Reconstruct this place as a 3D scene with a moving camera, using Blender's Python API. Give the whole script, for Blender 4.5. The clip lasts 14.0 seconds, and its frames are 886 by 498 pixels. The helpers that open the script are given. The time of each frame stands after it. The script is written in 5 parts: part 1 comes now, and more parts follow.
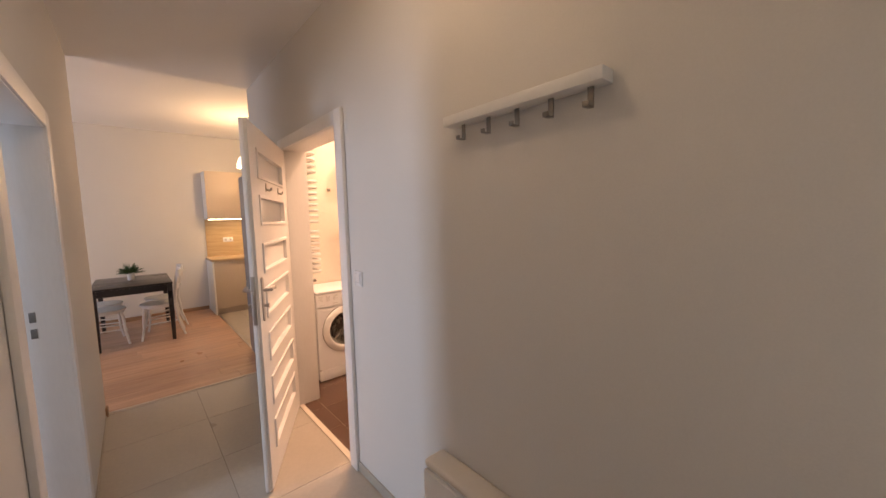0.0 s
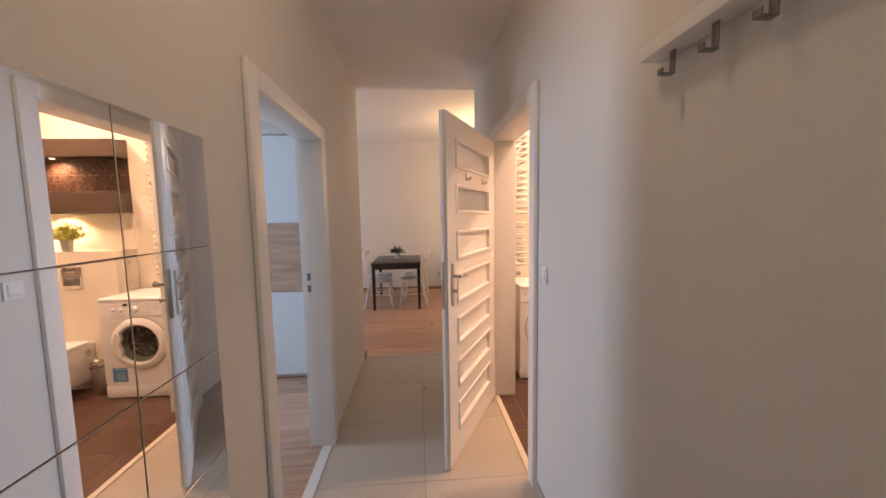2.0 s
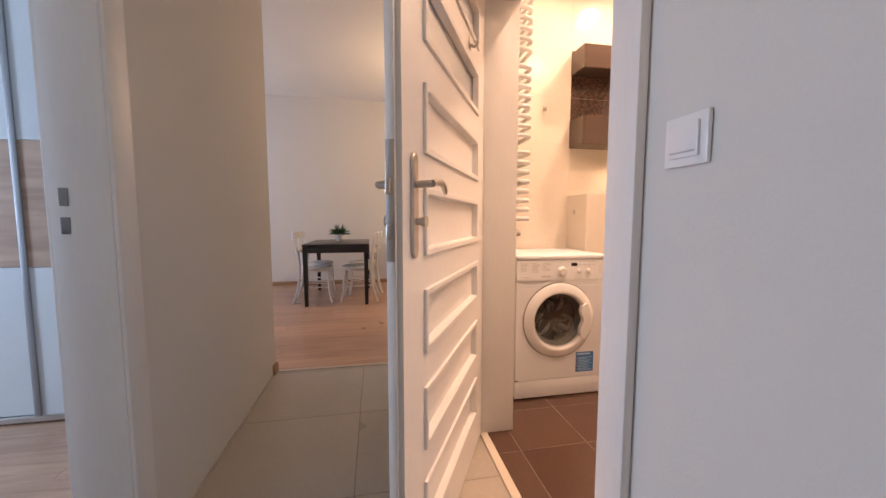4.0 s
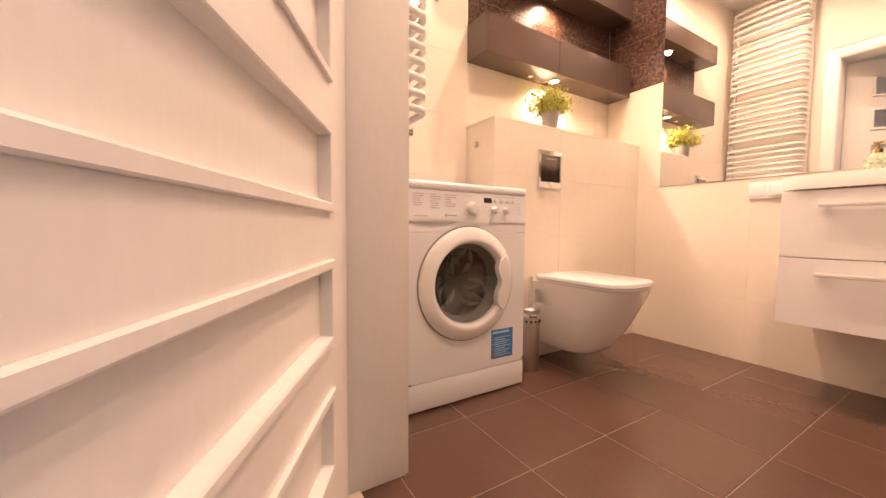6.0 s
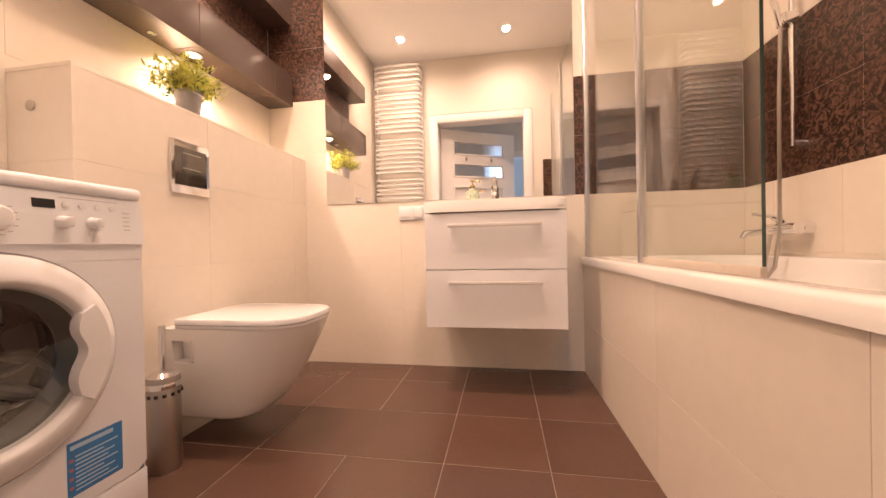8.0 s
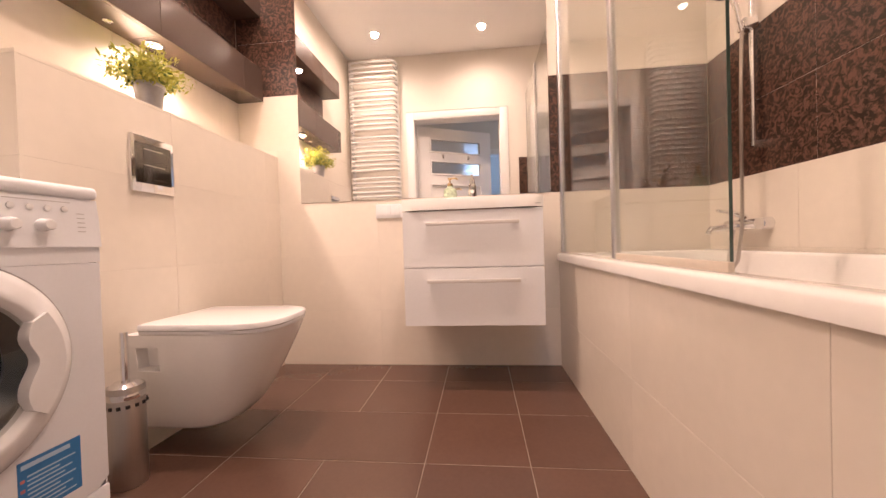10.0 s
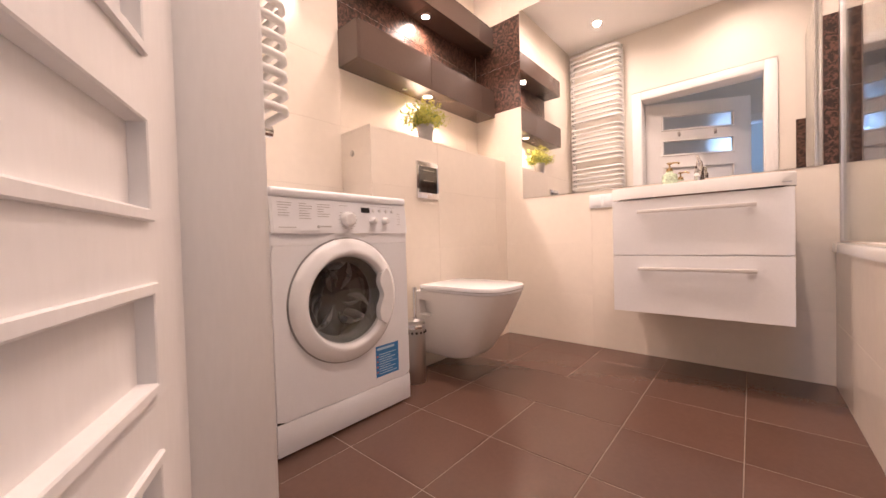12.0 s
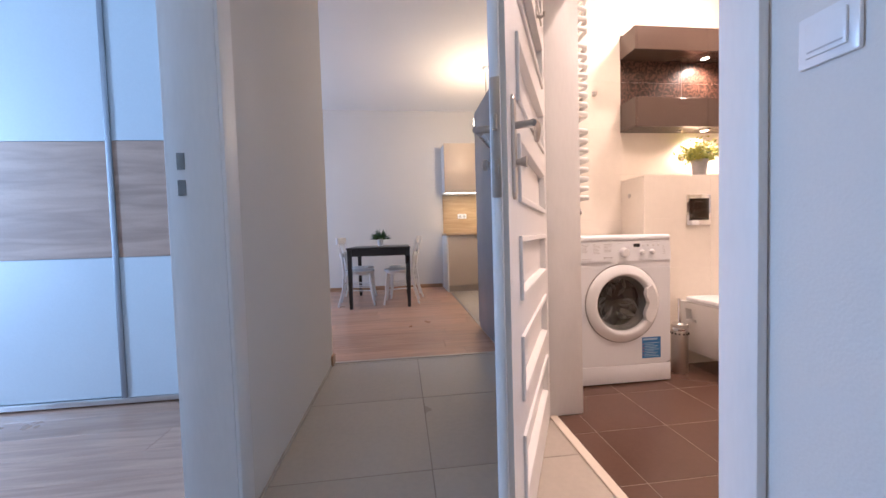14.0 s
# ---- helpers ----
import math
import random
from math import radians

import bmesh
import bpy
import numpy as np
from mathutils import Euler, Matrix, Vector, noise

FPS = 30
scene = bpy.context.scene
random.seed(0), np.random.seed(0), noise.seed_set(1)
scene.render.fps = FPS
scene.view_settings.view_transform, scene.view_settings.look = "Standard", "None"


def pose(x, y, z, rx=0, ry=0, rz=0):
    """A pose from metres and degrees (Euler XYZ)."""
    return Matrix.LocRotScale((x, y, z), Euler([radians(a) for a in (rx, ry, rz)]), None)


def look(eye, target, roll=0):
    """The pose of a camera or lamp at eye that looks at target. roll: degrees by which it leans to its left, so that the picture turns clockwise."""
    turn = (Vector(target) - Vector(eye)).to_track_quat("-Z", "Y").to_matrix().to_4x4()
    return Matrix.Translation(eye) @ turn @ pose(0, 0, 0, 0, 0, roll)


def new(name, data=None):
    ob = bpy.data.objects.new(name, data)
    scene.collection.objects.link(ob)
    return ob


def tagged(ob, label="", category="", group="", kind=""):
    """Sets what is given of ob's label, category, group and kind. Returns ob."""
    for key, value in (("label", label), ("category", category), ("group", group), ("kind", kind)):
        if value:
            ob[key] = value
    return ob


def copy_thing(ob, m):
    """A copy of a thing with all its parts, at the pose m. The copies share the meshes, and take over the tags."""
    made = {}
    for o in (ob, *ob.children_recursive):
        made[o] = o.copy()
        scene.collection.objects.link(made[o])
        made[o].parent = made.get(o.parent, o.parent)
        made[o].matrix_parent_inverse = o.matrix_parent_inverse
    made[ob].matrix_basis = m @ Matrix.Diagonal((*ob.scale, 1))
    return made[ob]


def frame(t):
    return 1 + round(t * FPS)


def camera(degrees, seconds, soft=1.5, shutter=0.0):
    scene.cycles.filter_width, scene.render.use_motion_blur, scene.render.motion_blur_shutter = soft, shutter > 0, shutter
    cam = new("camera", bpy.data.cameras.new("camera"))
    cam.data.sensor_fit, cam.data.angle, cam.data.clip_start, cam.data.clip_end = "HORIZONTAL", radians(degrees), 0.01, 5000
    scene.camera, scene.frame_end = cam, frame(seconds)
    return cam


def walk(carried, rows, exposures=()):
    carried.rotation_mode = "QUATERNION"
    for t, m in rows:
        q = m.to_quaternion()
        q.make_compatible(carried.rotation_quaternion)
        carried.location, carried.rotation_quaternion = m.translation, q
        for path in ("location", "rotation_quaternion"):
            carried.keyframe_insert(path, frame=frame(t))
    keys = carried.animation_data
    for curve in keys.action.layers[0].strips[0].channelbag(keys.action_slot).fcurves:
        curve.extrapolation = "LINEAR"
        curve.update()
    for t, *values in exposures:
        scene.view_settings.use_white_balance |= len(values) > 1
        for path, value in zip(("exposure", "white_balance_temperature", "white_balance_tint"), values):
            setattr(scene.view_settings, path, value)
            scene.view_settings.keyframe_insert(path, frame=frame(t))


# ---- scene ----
cam = camera(102.4, 14.0)
PATH = [
    (0, (-0.964, -2.996, 1.573), (0.344, -1.495, 1.389), -1.4),
    (0.5, (-0.84, -2.919, 1.582), (0.113, -1.169, 1.402), -1.4),
    (1, (-0.744, -2.884, 1.578), (-0.149, -0.983, 1.399), -1.3),
    (1.5, (-0.662, -2.908, 1.564), (-0.385, -0.936, 1.385), -1.4),
    (2, (-0.626, -2.874, 1.527), (-0.49, -0.887, 1.346), -1.0),
    (2.2, (-0.619, -2.805, 1.505), (-0.488, -0.817, 1.323), -0.8),
    (4.3, (-0.492, -1.509, 1.013), (0.007, 0.421, 0.857), 0.2),
    (4.5, (-0.463, -1.413, 0.96), (0.134, 0.489, 0.804), 0.3),
    (5, (-0.366, -1.190, 0.835), (0.453, 0.628, 0.685), 0.2),
    (5.5, (-0.315, -1.019, 0.757), (0.597, 0.754, 0.608), 0.3),
    (6, (-0.258, -0.893, 0.704), (0.771, 0.818, 0.593), 0.4),
    (6.5, (-0.167, -0.809, 0.696), (1.049, 0.779, 0.671), 0.2),
    (7, (-0.095, -0.755, 0.712), (1.481, 0.477, 0.691), -0.2),
    (7.5, (-0.008, -0.705, 0.722), (1.828, 0.088, 0.705), -0.7),
    (8, (0.037, -0.708, 0.712), (2.01, -0.378, 0.697), -1.1),
    (8.2, (0.054, -0.701, 0.712), (2.048, -0.545, 0.693), -1.4),
    (9.2, (0.068, -0.7, 0.714), (2.063, -0.82, 0.688), -1.6),
    (10.5, (0.021, -0.709, 0.715), (1.943, -0.156, 0.676), -1.8),
    (11, (-0.021, -0.721, 0.715), (1.797, 0.111, 0.674), -1.8),
    (11.5, (-0.122, -0.765, 0.694), (1.585, 0.277, 0.673), -1.8),
    (12, (-0.202, -0.867, 0.692), (1.309, 0.442, 0.651), -1.6),
    (12.5, (-0.363, -0.999, 0.674), (0.918, 0.536, 0.634), -1.5),
    (13, (-0.545, -1.182, 0.735), (0.472, 0.54, 0.682), -1.2),
    (13.5, (-0.697, -1.396, 0.825), (-0.0, 0.478, 0.755), -1.4),
    (14, (-0.71, -1.667, 0.918), (-0.48, 0.319, 0.84), -1.7),
]
EXPOSURES = [(0, 0.04, 7950, 17), (2.2, -0.02, 7650, 17), (5.0, 0.0, 6900, 14), (6.5, 0.2, 6700, 14), (8.2, 0.03, 6300, 12), (10.4, 0.05, 5600, 10), (12, 0.08, 5450, 10), (13, 0.22, 5300, 10), (14, 0.2, 5400, 10)]
walk(cam, [(t, look(eye, goal, roll)) for t, eye, goal, roll in PATH], EXPOSURES)

# plan, in metres: the hall runs along y, the bathroom lies at x > 0
WT = 0.15            # inner face of the bathroom's door wall
HL = -1.24           # hall's left wall
BX, BY = 2.12, 0.755   # bathroom's mirror wall and shelf wall
TUB_Y, LONG_Y = -1.148, -1.95
HALL_END, FAR = 1.0, 4.6
CEIL, LIV_CEIL = 2.86, 3.08

# ---- light ----
world = bpy.data.worlds.new("world")
scene.world = world
world.use_nodes = True
sky = world.node_tree.nodes.new("ShaderNodeTexSky")
sky.sky_type, sky.sun_disc, sky.sun_elevation, sky.sun_rotation = "NISHITA", False, 0.6, 1.0
world.node_tree.links.new(sky.outputs[0], world.node_tree.nodes["Background"].inputs[0])
world.node_tree.nodes["Background"].inputs[1].default_value = 0.1


def lamp(name, kind, where, target, watts, colour, size=0.1, size_y=None, spot=None):
    data = bpy.data.lights.new(name, kind)
    data.energy, data.color = watts, colour
    if kind == "AREA":
        data.size = size
        data.shape = "RECTANGLE" if size_y else "DISK"
        if size_y:
            data.size_y = size_y
    else:
        data.shadow_soft_size = size
    if spot:
        data.spot_size, data.spot_blend = radians(spot), 0.9
    ob = new(name, data)
    ob.matrix_world = look(where, target)
    return ob


WARM, DAY = (1.0, 0.66, 0.472), (0.62, 0.74, 1.0)
SPOTS = [(0.64, 0.29, 0.62), (0.62, -0.78, 0.66), (1.32, 0.25, 1.45), (1.32, -0.78, 0.98)]
SPOT_W, SHELF_W, PENDANT_W, HALL_W, BED_W, LIV_W, END_FILL_W, LED_W = 84, 34, 40, 5.4, 75, 49, 1.8, 6
for sx, sy, share in SPOTS:
    lamp("spot_light", "SPOT", (sx, sy, CEIL - 0.012), (sx, sy, 0), SPOT_W * share, WARM, 0.035, spot=168)
lamp("shelf_light", "SPOT", (1.467, 0.672, 1.6), (1.467, 0.69, 0), SHELF_W, WARM, 0.02, spot=150)
lamp("shelf_light", "SPOT", (1.478, 0.679, 2.112), (1.478, 0.70, 0), SHELF_W, WARM, 0.02, spot=150)
lamp("pendant_light", "POINT", (0.45, 2.95, 2.45), (0.45, 2.95, 0), PENDANT_W, (1, 0.66, 0.38), 0.05)
lamp("hall_light", "POINT", (-0.6, -2.05, 2.74), (-0.6, -2.05, 0), HALL_W, (1, 0.76, 0.55), 0.06)
lamp("window_light", "AREA", (-4.34, -0.45, 1.35), (0, -0.9, 1.2), BED_W, (0.5, 0.69, 1.0), 0.58, 1.9)
lamp("window_light", "AREA", (-4.34, 2.9, 1.65), (0, 2.9, 1.3), LIV_W, DAY, 2.0, 1.4)
# Fill lamp added at an assumed opening out of view, brightening the hall walls.
lamp("window_light", "AREA", (-0.62, -3.86, 1.6), (0.7, -1.4, 1.2), END_FILL_W, (0.95, 0.96, 1.0), 0.85, 1.2)
lamp("led_light", "AREA", (1.2, 4.35, 1.56), (1.2, 4.37, 0), LED_W, (1, 0.75, 0.45), 2.2, 0.02)


# ---- materials ----
def nodes_of(name):
    m = bpy.data.materials.new(name)
    m.use_nodes = True
    nt = m.node_tree
    return m, nt, nt.nodes["Principled BSDF"]


def mat(name, colour, rough=0.5, metal=0.0, vary=0.08, scale=6.0, stretch=(1, 1, 1), grain=60.0, bump=0.02,
        coat=0.0, piece=0.0, spec=0.5, even=False):
    """A surface whose tone and gloss vary at two scales; piece: how far whole pieces differ."""
    m, nt, b = nodes_of(name)
    n, l = nt.nodes, nt.links
    b.inputs["Metallic"].default_value = metal
    b.inputs["Coat Weight"].default_value = coat
    b.inputs["Coat Roughness"].default_value = 0.08
    b.inputs["Specular IOR Level"].default_value = spec
    tc = n.new("ShaderNodeTexCoord")
    mp = n.new("ShaderNodeMapping")
    mp.inputs["Scale"].default_value = stretch
    l.new(tc.outputs["Object"], mp.inputs["Vector"])
    oi = n.new("ShaderNodeObjectInfo")
    off = n.new("ShaderNodeVectorMath")
    off.operation = "MULTIPLY_ADD"
    off.inputs[1].default_value = (37, 17, 23)
    l.new(oi.outputs["Random"], off.inputs[0])
    l.new(mp.outputs[0], off.inputs[2])
    big, fine = n.new("ShaderNodeTexNoise"), n.new("ShaderNodeTexNoise")
    big.inputs["Scale"].default_value, fine.inputs["Scale"].default_value = scale, grain
    big.inputs["Detail"].default_value, fine.inputs["Detail"].default_value = 4, 3
    for tex in (big, fine):
        l.new(off.outputs[0], tex.inputs["Vector"])
    add = n.new("ShaderNodeMath")
    add.operation = "MULTIPLY_ADD"
    add.inputs[1].default_value = 0.5
    l.new(fine.outputs[0], add.inputs[0])
    half = n.new("ShaderNodeMath")
    half.operation = "MULTIPLY"
    half.inputs[1].default_value = 0.5
    l.new(big.outputs[0], half.inputs[0])
    l.new(half.outputs[0], add.inputs[2])
    rng = n.new("ShaderNodeMapRange")
    rng.inputs["From Min"].default_value, rng.inputs["From Max"].default_value = 0.3, 0.7
    rng.inputs["To Min"].default_value, rng.inputs["To Max"].default_value = 1 - vary, 1 + vary
    l.new(add.outputs[0], rng.inputs[0])
    tone = rng.outputs[0]
    if piece:
        pr = n.new("ShaderNodeMapRange")
        pr.inputs["To Min"].default_value, pr.inputs["To Max"].default_value = 1 - piece, 1 + piece
        l.new(oi.outputs["Random"], pr.inputs[0])
        mul = n.new("ShaderNodeMath")
        mul.operation = "MULTIPLY"
        l.new(tone, mul.inputs[0])
        l.new(pr.outputs[0], mul.inputs[1])
        tone = mul.outputs[0]
    sc = n.new("ShaderNodeVectorMath")
    sc.operation = "SCALE"
    sc.inputs[0].default_value = colour
    l.new(tone, sc.inputs["Scale"])
    l.new(sc.outputs[0], b.inputs["Base Color"])
    rr = n.new("ShaderNodeMapRange")
    rr.inputs["From Min"].default_value, rr.inputs["From Max"].default_value = 0.3, 0.7
    rr.inputs["To Min"].default_value, rr.inputs["To Max"].default_value = (rough if even else rough * 0.8), (rough if even else min(1, rough * 1.2))
    l.new(big.outputs[0], rr.inputs[0])
    l.new(rr.outputs[0], b.inputs["Roughness"])
    if bump:
        bp = n.new("ShaderNodeBump")
        bp.inputs["Strength"].default_value, bp.inputs["Distance"].default_value = 1.0, bump * 0.05
        l.new(add.outputs[0], bp.inputs["Height"])
        l.new(bp.outputs[0], b.inputs["Normal"])
    return m


def wood(name, light, dark, rough, along=0, spread=14.0, piece=0.12):
    """Wood with long streaks along one axis and finer pores."""
    m = mat(name, light, rough, vary=0.05, scale=3, grain=90, bump=0.02, piece=piece)
    nt = m.node_tree
    n, l = nt.nodes, nt.links
    b = n["Principled BSDF"]
    old = b.inputs["Base Color"].links[0].from_socket
    tc, mp, oi = n.new("ShaderNodeTexCoord"), n.new("ShaderNodeMapping"), n.new("ShaderNodeObjectInfo")
    s = [spread] * 3
    s[along] = 1.0
    mp.inputs["Scale"].default_value = s
    l.new(tc.outputs["Object"], mp.inputs["Vector"])
    off = n.new("ShaderNodeVectorMath")
    off.operation = "MULTIPLY_ADD"
    off.inputs[1].default_value = (31, 47, 11)
    l.new(oi.outputs["Random"], off.inputs[0])
    l.new(mp.outputs[0], off.inputs[2])
    tex = n.new("ShaderNodeTexNoise")
    tex.inputs["Scale"].default_value, tex.inputs["Detail"].default_value, tex.inputs["Distortion"].default_value = 2.0, 6, 0.6
    l.new(off.outputs[0], tex.inputs["Vector"])
    rng = n.new("ShaderNodeMapRange")
    rng.inputs["From Min"].default_value, rng.inputs["From Max"].default_value = 0.35, 0.65
    l.new(tex.outputs[0], rng.inputs[0])
    mix = n.new("ShaderNodeMix")
    mix.data_type = "RGBA"
    l.new(rng.outputs[0], mix.inputs[0])
    mix.inputs[6].default_value = (*[d / c for d, c in zip(dark, light)], 1)
    mix.inputs[7].default_value = (1, 1, 1, 1)
    mul = n.new("ShaderNodeVectorMath")
    mul.operation = "MULTIPLY"
    l.new(old, mul.inputs[0])
    l.new(mix.outputs[2], mul.inputs[1])
    l.new(mul.outputs[0], b.inputs["Base Color"])
    return m


def mosaic(name):
    """Dark brown glazed tile with a raised scroll pattern of lighter flecks."""
    m, nt, b = nodes_of(name)
    n, l = nt.nodes, nt.links
    tc = n.new("ShaderNodeTexCoord")
    warp = n.new("ShaderNodeTexNoise")
    warp.inputs["Scale"].default_value = 22
    l.new(tc.outputs["Object"], warp.inputs["Vector"])
    mad = n.new("ShaderNodeVectorMath")
    mad.operation = "MULTIPLY_ADD"
    mad.inputs[1].default_value = (0.09, 0.09, 0.09)
    l.new(warp.outputs["Color"], mad.inputs[0])
    l.new(tc.outputs["Object"], mad.inputs[2])
    vor = n.new("ShaderNodeTexVoronoi")
    vor.feature = "DISTANCE_TO_EDGE"
    vor.inputs["Scale"].default_value = 42
    l.new(mad.outputs[0], vor.inputs["Vector"])
    fleck = n.new("ShaderNodeTexNoise")
    fleck.inputs["Scale"].default_value, fleck.inputs["Detail"].default_value = 55, 3
    l.new(mad.outputs[0], fleck.inputs["Vector"])
    ramp = n.new("ShaderNodeMapRange")
    ramp.inputs["From Min"].default_value, ramp.inputs["From Max"].default_value = 0.44, 0.6
    l.new(fleck.outputs[0], ramp.inputs[0])
    mix = n.new("ShaderNodeMix")
    mix.data_type = "RGBA"
    mix.inputs[6].default_value = (0.024, 0.013, 0.009, 1)
    mix.inputs[7].default_value = (0.138, 0.069, 0.046, 1)
    l.new(ramp.outputs[0], mix.inputs[0])
    l.new(mix.outputs[2], b.inputs["Base Color"])
    b.inputs["Roughness"].default_value = 0.33
    bp = n.new("ShaderNodeBump")
    bp.inputs["Strength"].default_value, bp.inputs["Distance"].default_value = 0.35, 0.001
    l.new(ramp.outputs[0], bp.inputs["Height"])
    l.new(bp.outputs[0], b.inputs["Normal"])
    return m


def glass(name, rough=0.0, tint=(1, 1, 1)):
    m, nt, b = nodes_of(name)
    b.inputs["Transmission Weight"].default_value = 1
    b.inputs["Roughness"].default_value = rough
    b.inputs["IOR"].default_value = 1.48
    b.inputs["Base Color"].default_value = (*tint, 1)
    return m


def glow(name, colour, strength):
    m, nt, b = nodes_of(name)
    b.inputs["Base Color"].default_value = (0.9, 0.88, 0.82, 1)
    b.inputs["Emission Color"].default_value = (*colour, 1)
    b.inputs["Emission Strength"].default_value = strength
    return m


PAINT = mat("wall_paint", (0.70, 0.68, 0.65), 0.75, vary=0.03, scale=2, grain=180, bump=0.014)
CEIL_PAINT = mat("ceiling_paint", (0.87, 0.86, 0.84), 0.8, vary=0.03, scale=1.5, grain=160, bump=0.02)
WHITE_LAC = mat("white_lacquer", (0.80, 0.80, 0.79), 0.35, vary=0.025, scale=3, grain=120, bump=0.006)
DOOR_WHITE = mat("door_white", (0.80, 0.79, 0.78), 0.42, vary=0.03, scale=4, stretch=(1, 1, 0.2), grain=90, bump=0.01)
VANITY_WHITE = mat("vanity_white", (0.84, 0.85, 0.87), 0.34, vary=0.02, scale=3, grain=90, bump=0.002)
GLOSS_WHITE = mat("gloss_white", (0.83, 0.84, 0.86), 0.12, vary=0.02, scale=3, grain=80, bump=0.002, coat=0.3, even=True)
ENAMEL = mat("appliance_enamel", (0.82, 0.845, 0.89), 0.28, vary=0.02, scale=3, grain=140, bump=0.003, even=True)
CERAMIC = mat("sanitary_ceramic", (0.84, 0.83, 0.81), 0.08, vary=0.015, scale=3, grain=60, bump=0.001, coat=0.5)
CREAM = mat("cream_tile", (0.77, 0.71, 0.62), 0.17, vary=0.03, scale=3, grain=25, bump=0.01, piece=0.015)
CREAM_GROUT = mat("cream_grout", (0.76, 0.70, 0.61), 0.8, vary=0.05, scale=8, grain=200, bump=0.05)
CREAM_PAINT = mat("cream_paint", (0.78, 0.74, 0.67), 0.7, vary=0.03, scale=2, grain=160, bump=0.02)
BROWN_TILE = mat("brown_floor_tile", (0.108, 0.060, 0.043), 0.24, vary=0.07, scale=4, grain=70, bump=0, piece=0.07, even=True)
BROWN_GROUT = mat("light_brown_grout", (0.24, 0.18, 0.14), 0.9, vary=0.12, scale=10, grain=200, bump=0.05)
MOSAIC = mosaic("brown_scroll_tile")
HALL_TILE = mat("beige_hall_tile", (0.45, 0.405, 0.35), 0.34, vary=0.07, scale=3, grain=45, bump=0.012, piece=0.04)
HALL_GROUT = mat("hall_grout", (0.30, 0.265, 0.225), 0.9, vary=0.1, scale=8, grain=200, bump=0.05)
PLANK = wood("laminate_plank", (0.54, 0.335, 0.23), (0.40, 0.235, 0.155), 0.34, along=0)
SKIRT_WOOD = wood("wood_skirting", (0.46, 0.28, 0.16), (0.34, 0.19, 0.10), 0.4, along=0)
OAK = wood("grey_oak_band", (0.46, 0.31, 0.225), (0.33, 0.215, 0.155), 0.45, along=0, spread=10)
PALE_OAK = wood("pale_oak", (0.58, 0.42, 0.25), (0.46, 0.32, 0.18), 0.45, along=0, spread=10)
BEIGE_FRONT = mat("beige_kitchen_front", (0.56, 0.47, 0.38), 0.4, vary=0.03, scale=3, grain=120, bump=0.005)
DARK_SHELF = mat("dark_brown_gloss", (0.088, 0.060, 0.047), 0.24, vary=0.06, scale=4, grain=120, bump=0, coat=0.1, even=True)
BLACKWOOD = mat("black_brown_wood", (0.022, 0.018, 0.017), 0.3, vary=0.2, scale=5, stretch=(0.3, 1, 1), grain=70, bump=0.01)
CHAIR_WHITE = mat("chair_white_paint", (0.80, 0.79, 0.78), 0.35, vary=0.04, scale=8, grain=90, bump=0.01)
CHROME = mat("chrome", (0.82, 0.82, 0.83), 0.07, metal=1, vary=0.03, scale=10, grain=80, bump=0)
STEEL = mat("brushed_steel", (0.52, 0.49, 0.46), 0.32, metal=1, vary=0.06, scale=10, stretch=(1, 1, 0.05), grain=200, bump=0.003)
ALU = mat("matt_aluminium", (0.62, 0.62, 0.62), 0.35, metal=1, vary=0.04, scale=6, grain=160, bump=0.003)
GREY_FRIDGE = mat("grey_appliance", (0.26, 0.275, 0.30), 0.38, metal=0.4, vary=0.05, scale=3, grain=120, bump=0.004)
DARK = mat("dark_plastic", (0.018, 0.018, 0.02), 0.35, vary=0.1, scale=8, grain=80, bump=0.003)
DRUM = mat("drum_metal", (0.11, 0.11, 0.11), 0.25, metal=0.5, vary=0.25, scale=9, grain=40, bump=0.05)
MIRROR = mat("mirror_silver", (0.90, 0.905, 0.90), 0.012, metal=1, vary=0.01, scale=2, grain=30, bump=0)
GLASS = glass("clear_glass", 0.0, (0.97, 1.0, 0.985))


def sheet_glass(name, tint, shine):
    """A thin clear sheet: see-through, with a mirror gloss that grows at grazing angles."""
    m, nt, b = nodes_of(name)
    n, l = nt.nodes, nt.links
    clear, gloss, mix = n.new("ShaderNodeBsdfTransparent"), n.new("ShaderNodeBsdfGlossy"), n.new("ShaderNodeMixShader")
    clear.inputs[0].default_value = (*tint, 1)
    gloss.inputs["Roughness"].default_value = 0.0
    facing, power, ramp = n.new("ShaderNodeLayerWeight"), n.new("ShaderNodeMath"), n.new("ShaderNodeMapRange")
    facing.inputs["Blend"].default_value = 0.5
    power.operation = "POWER"
    power.inputs[1].default_value = 5
    ramp.inputs["To Min"].default_value, ramp.inputs["To Max"].default_value = shine, 1.0
    l.new(facing.outputs["Facing"], power.inputs[0])
    l.new(power.outputs[0], ramp.inputs[0])
    l.new(ramp.outputs[0], mix.inputs[0])
    l.new(clear.outputs[0], mix.inputs[1])
    l.new(gloss.outputs[0], mix.inputs[2])
    l.new(mix.outputs[0], n["Material Output"].inputs[0])
    return m


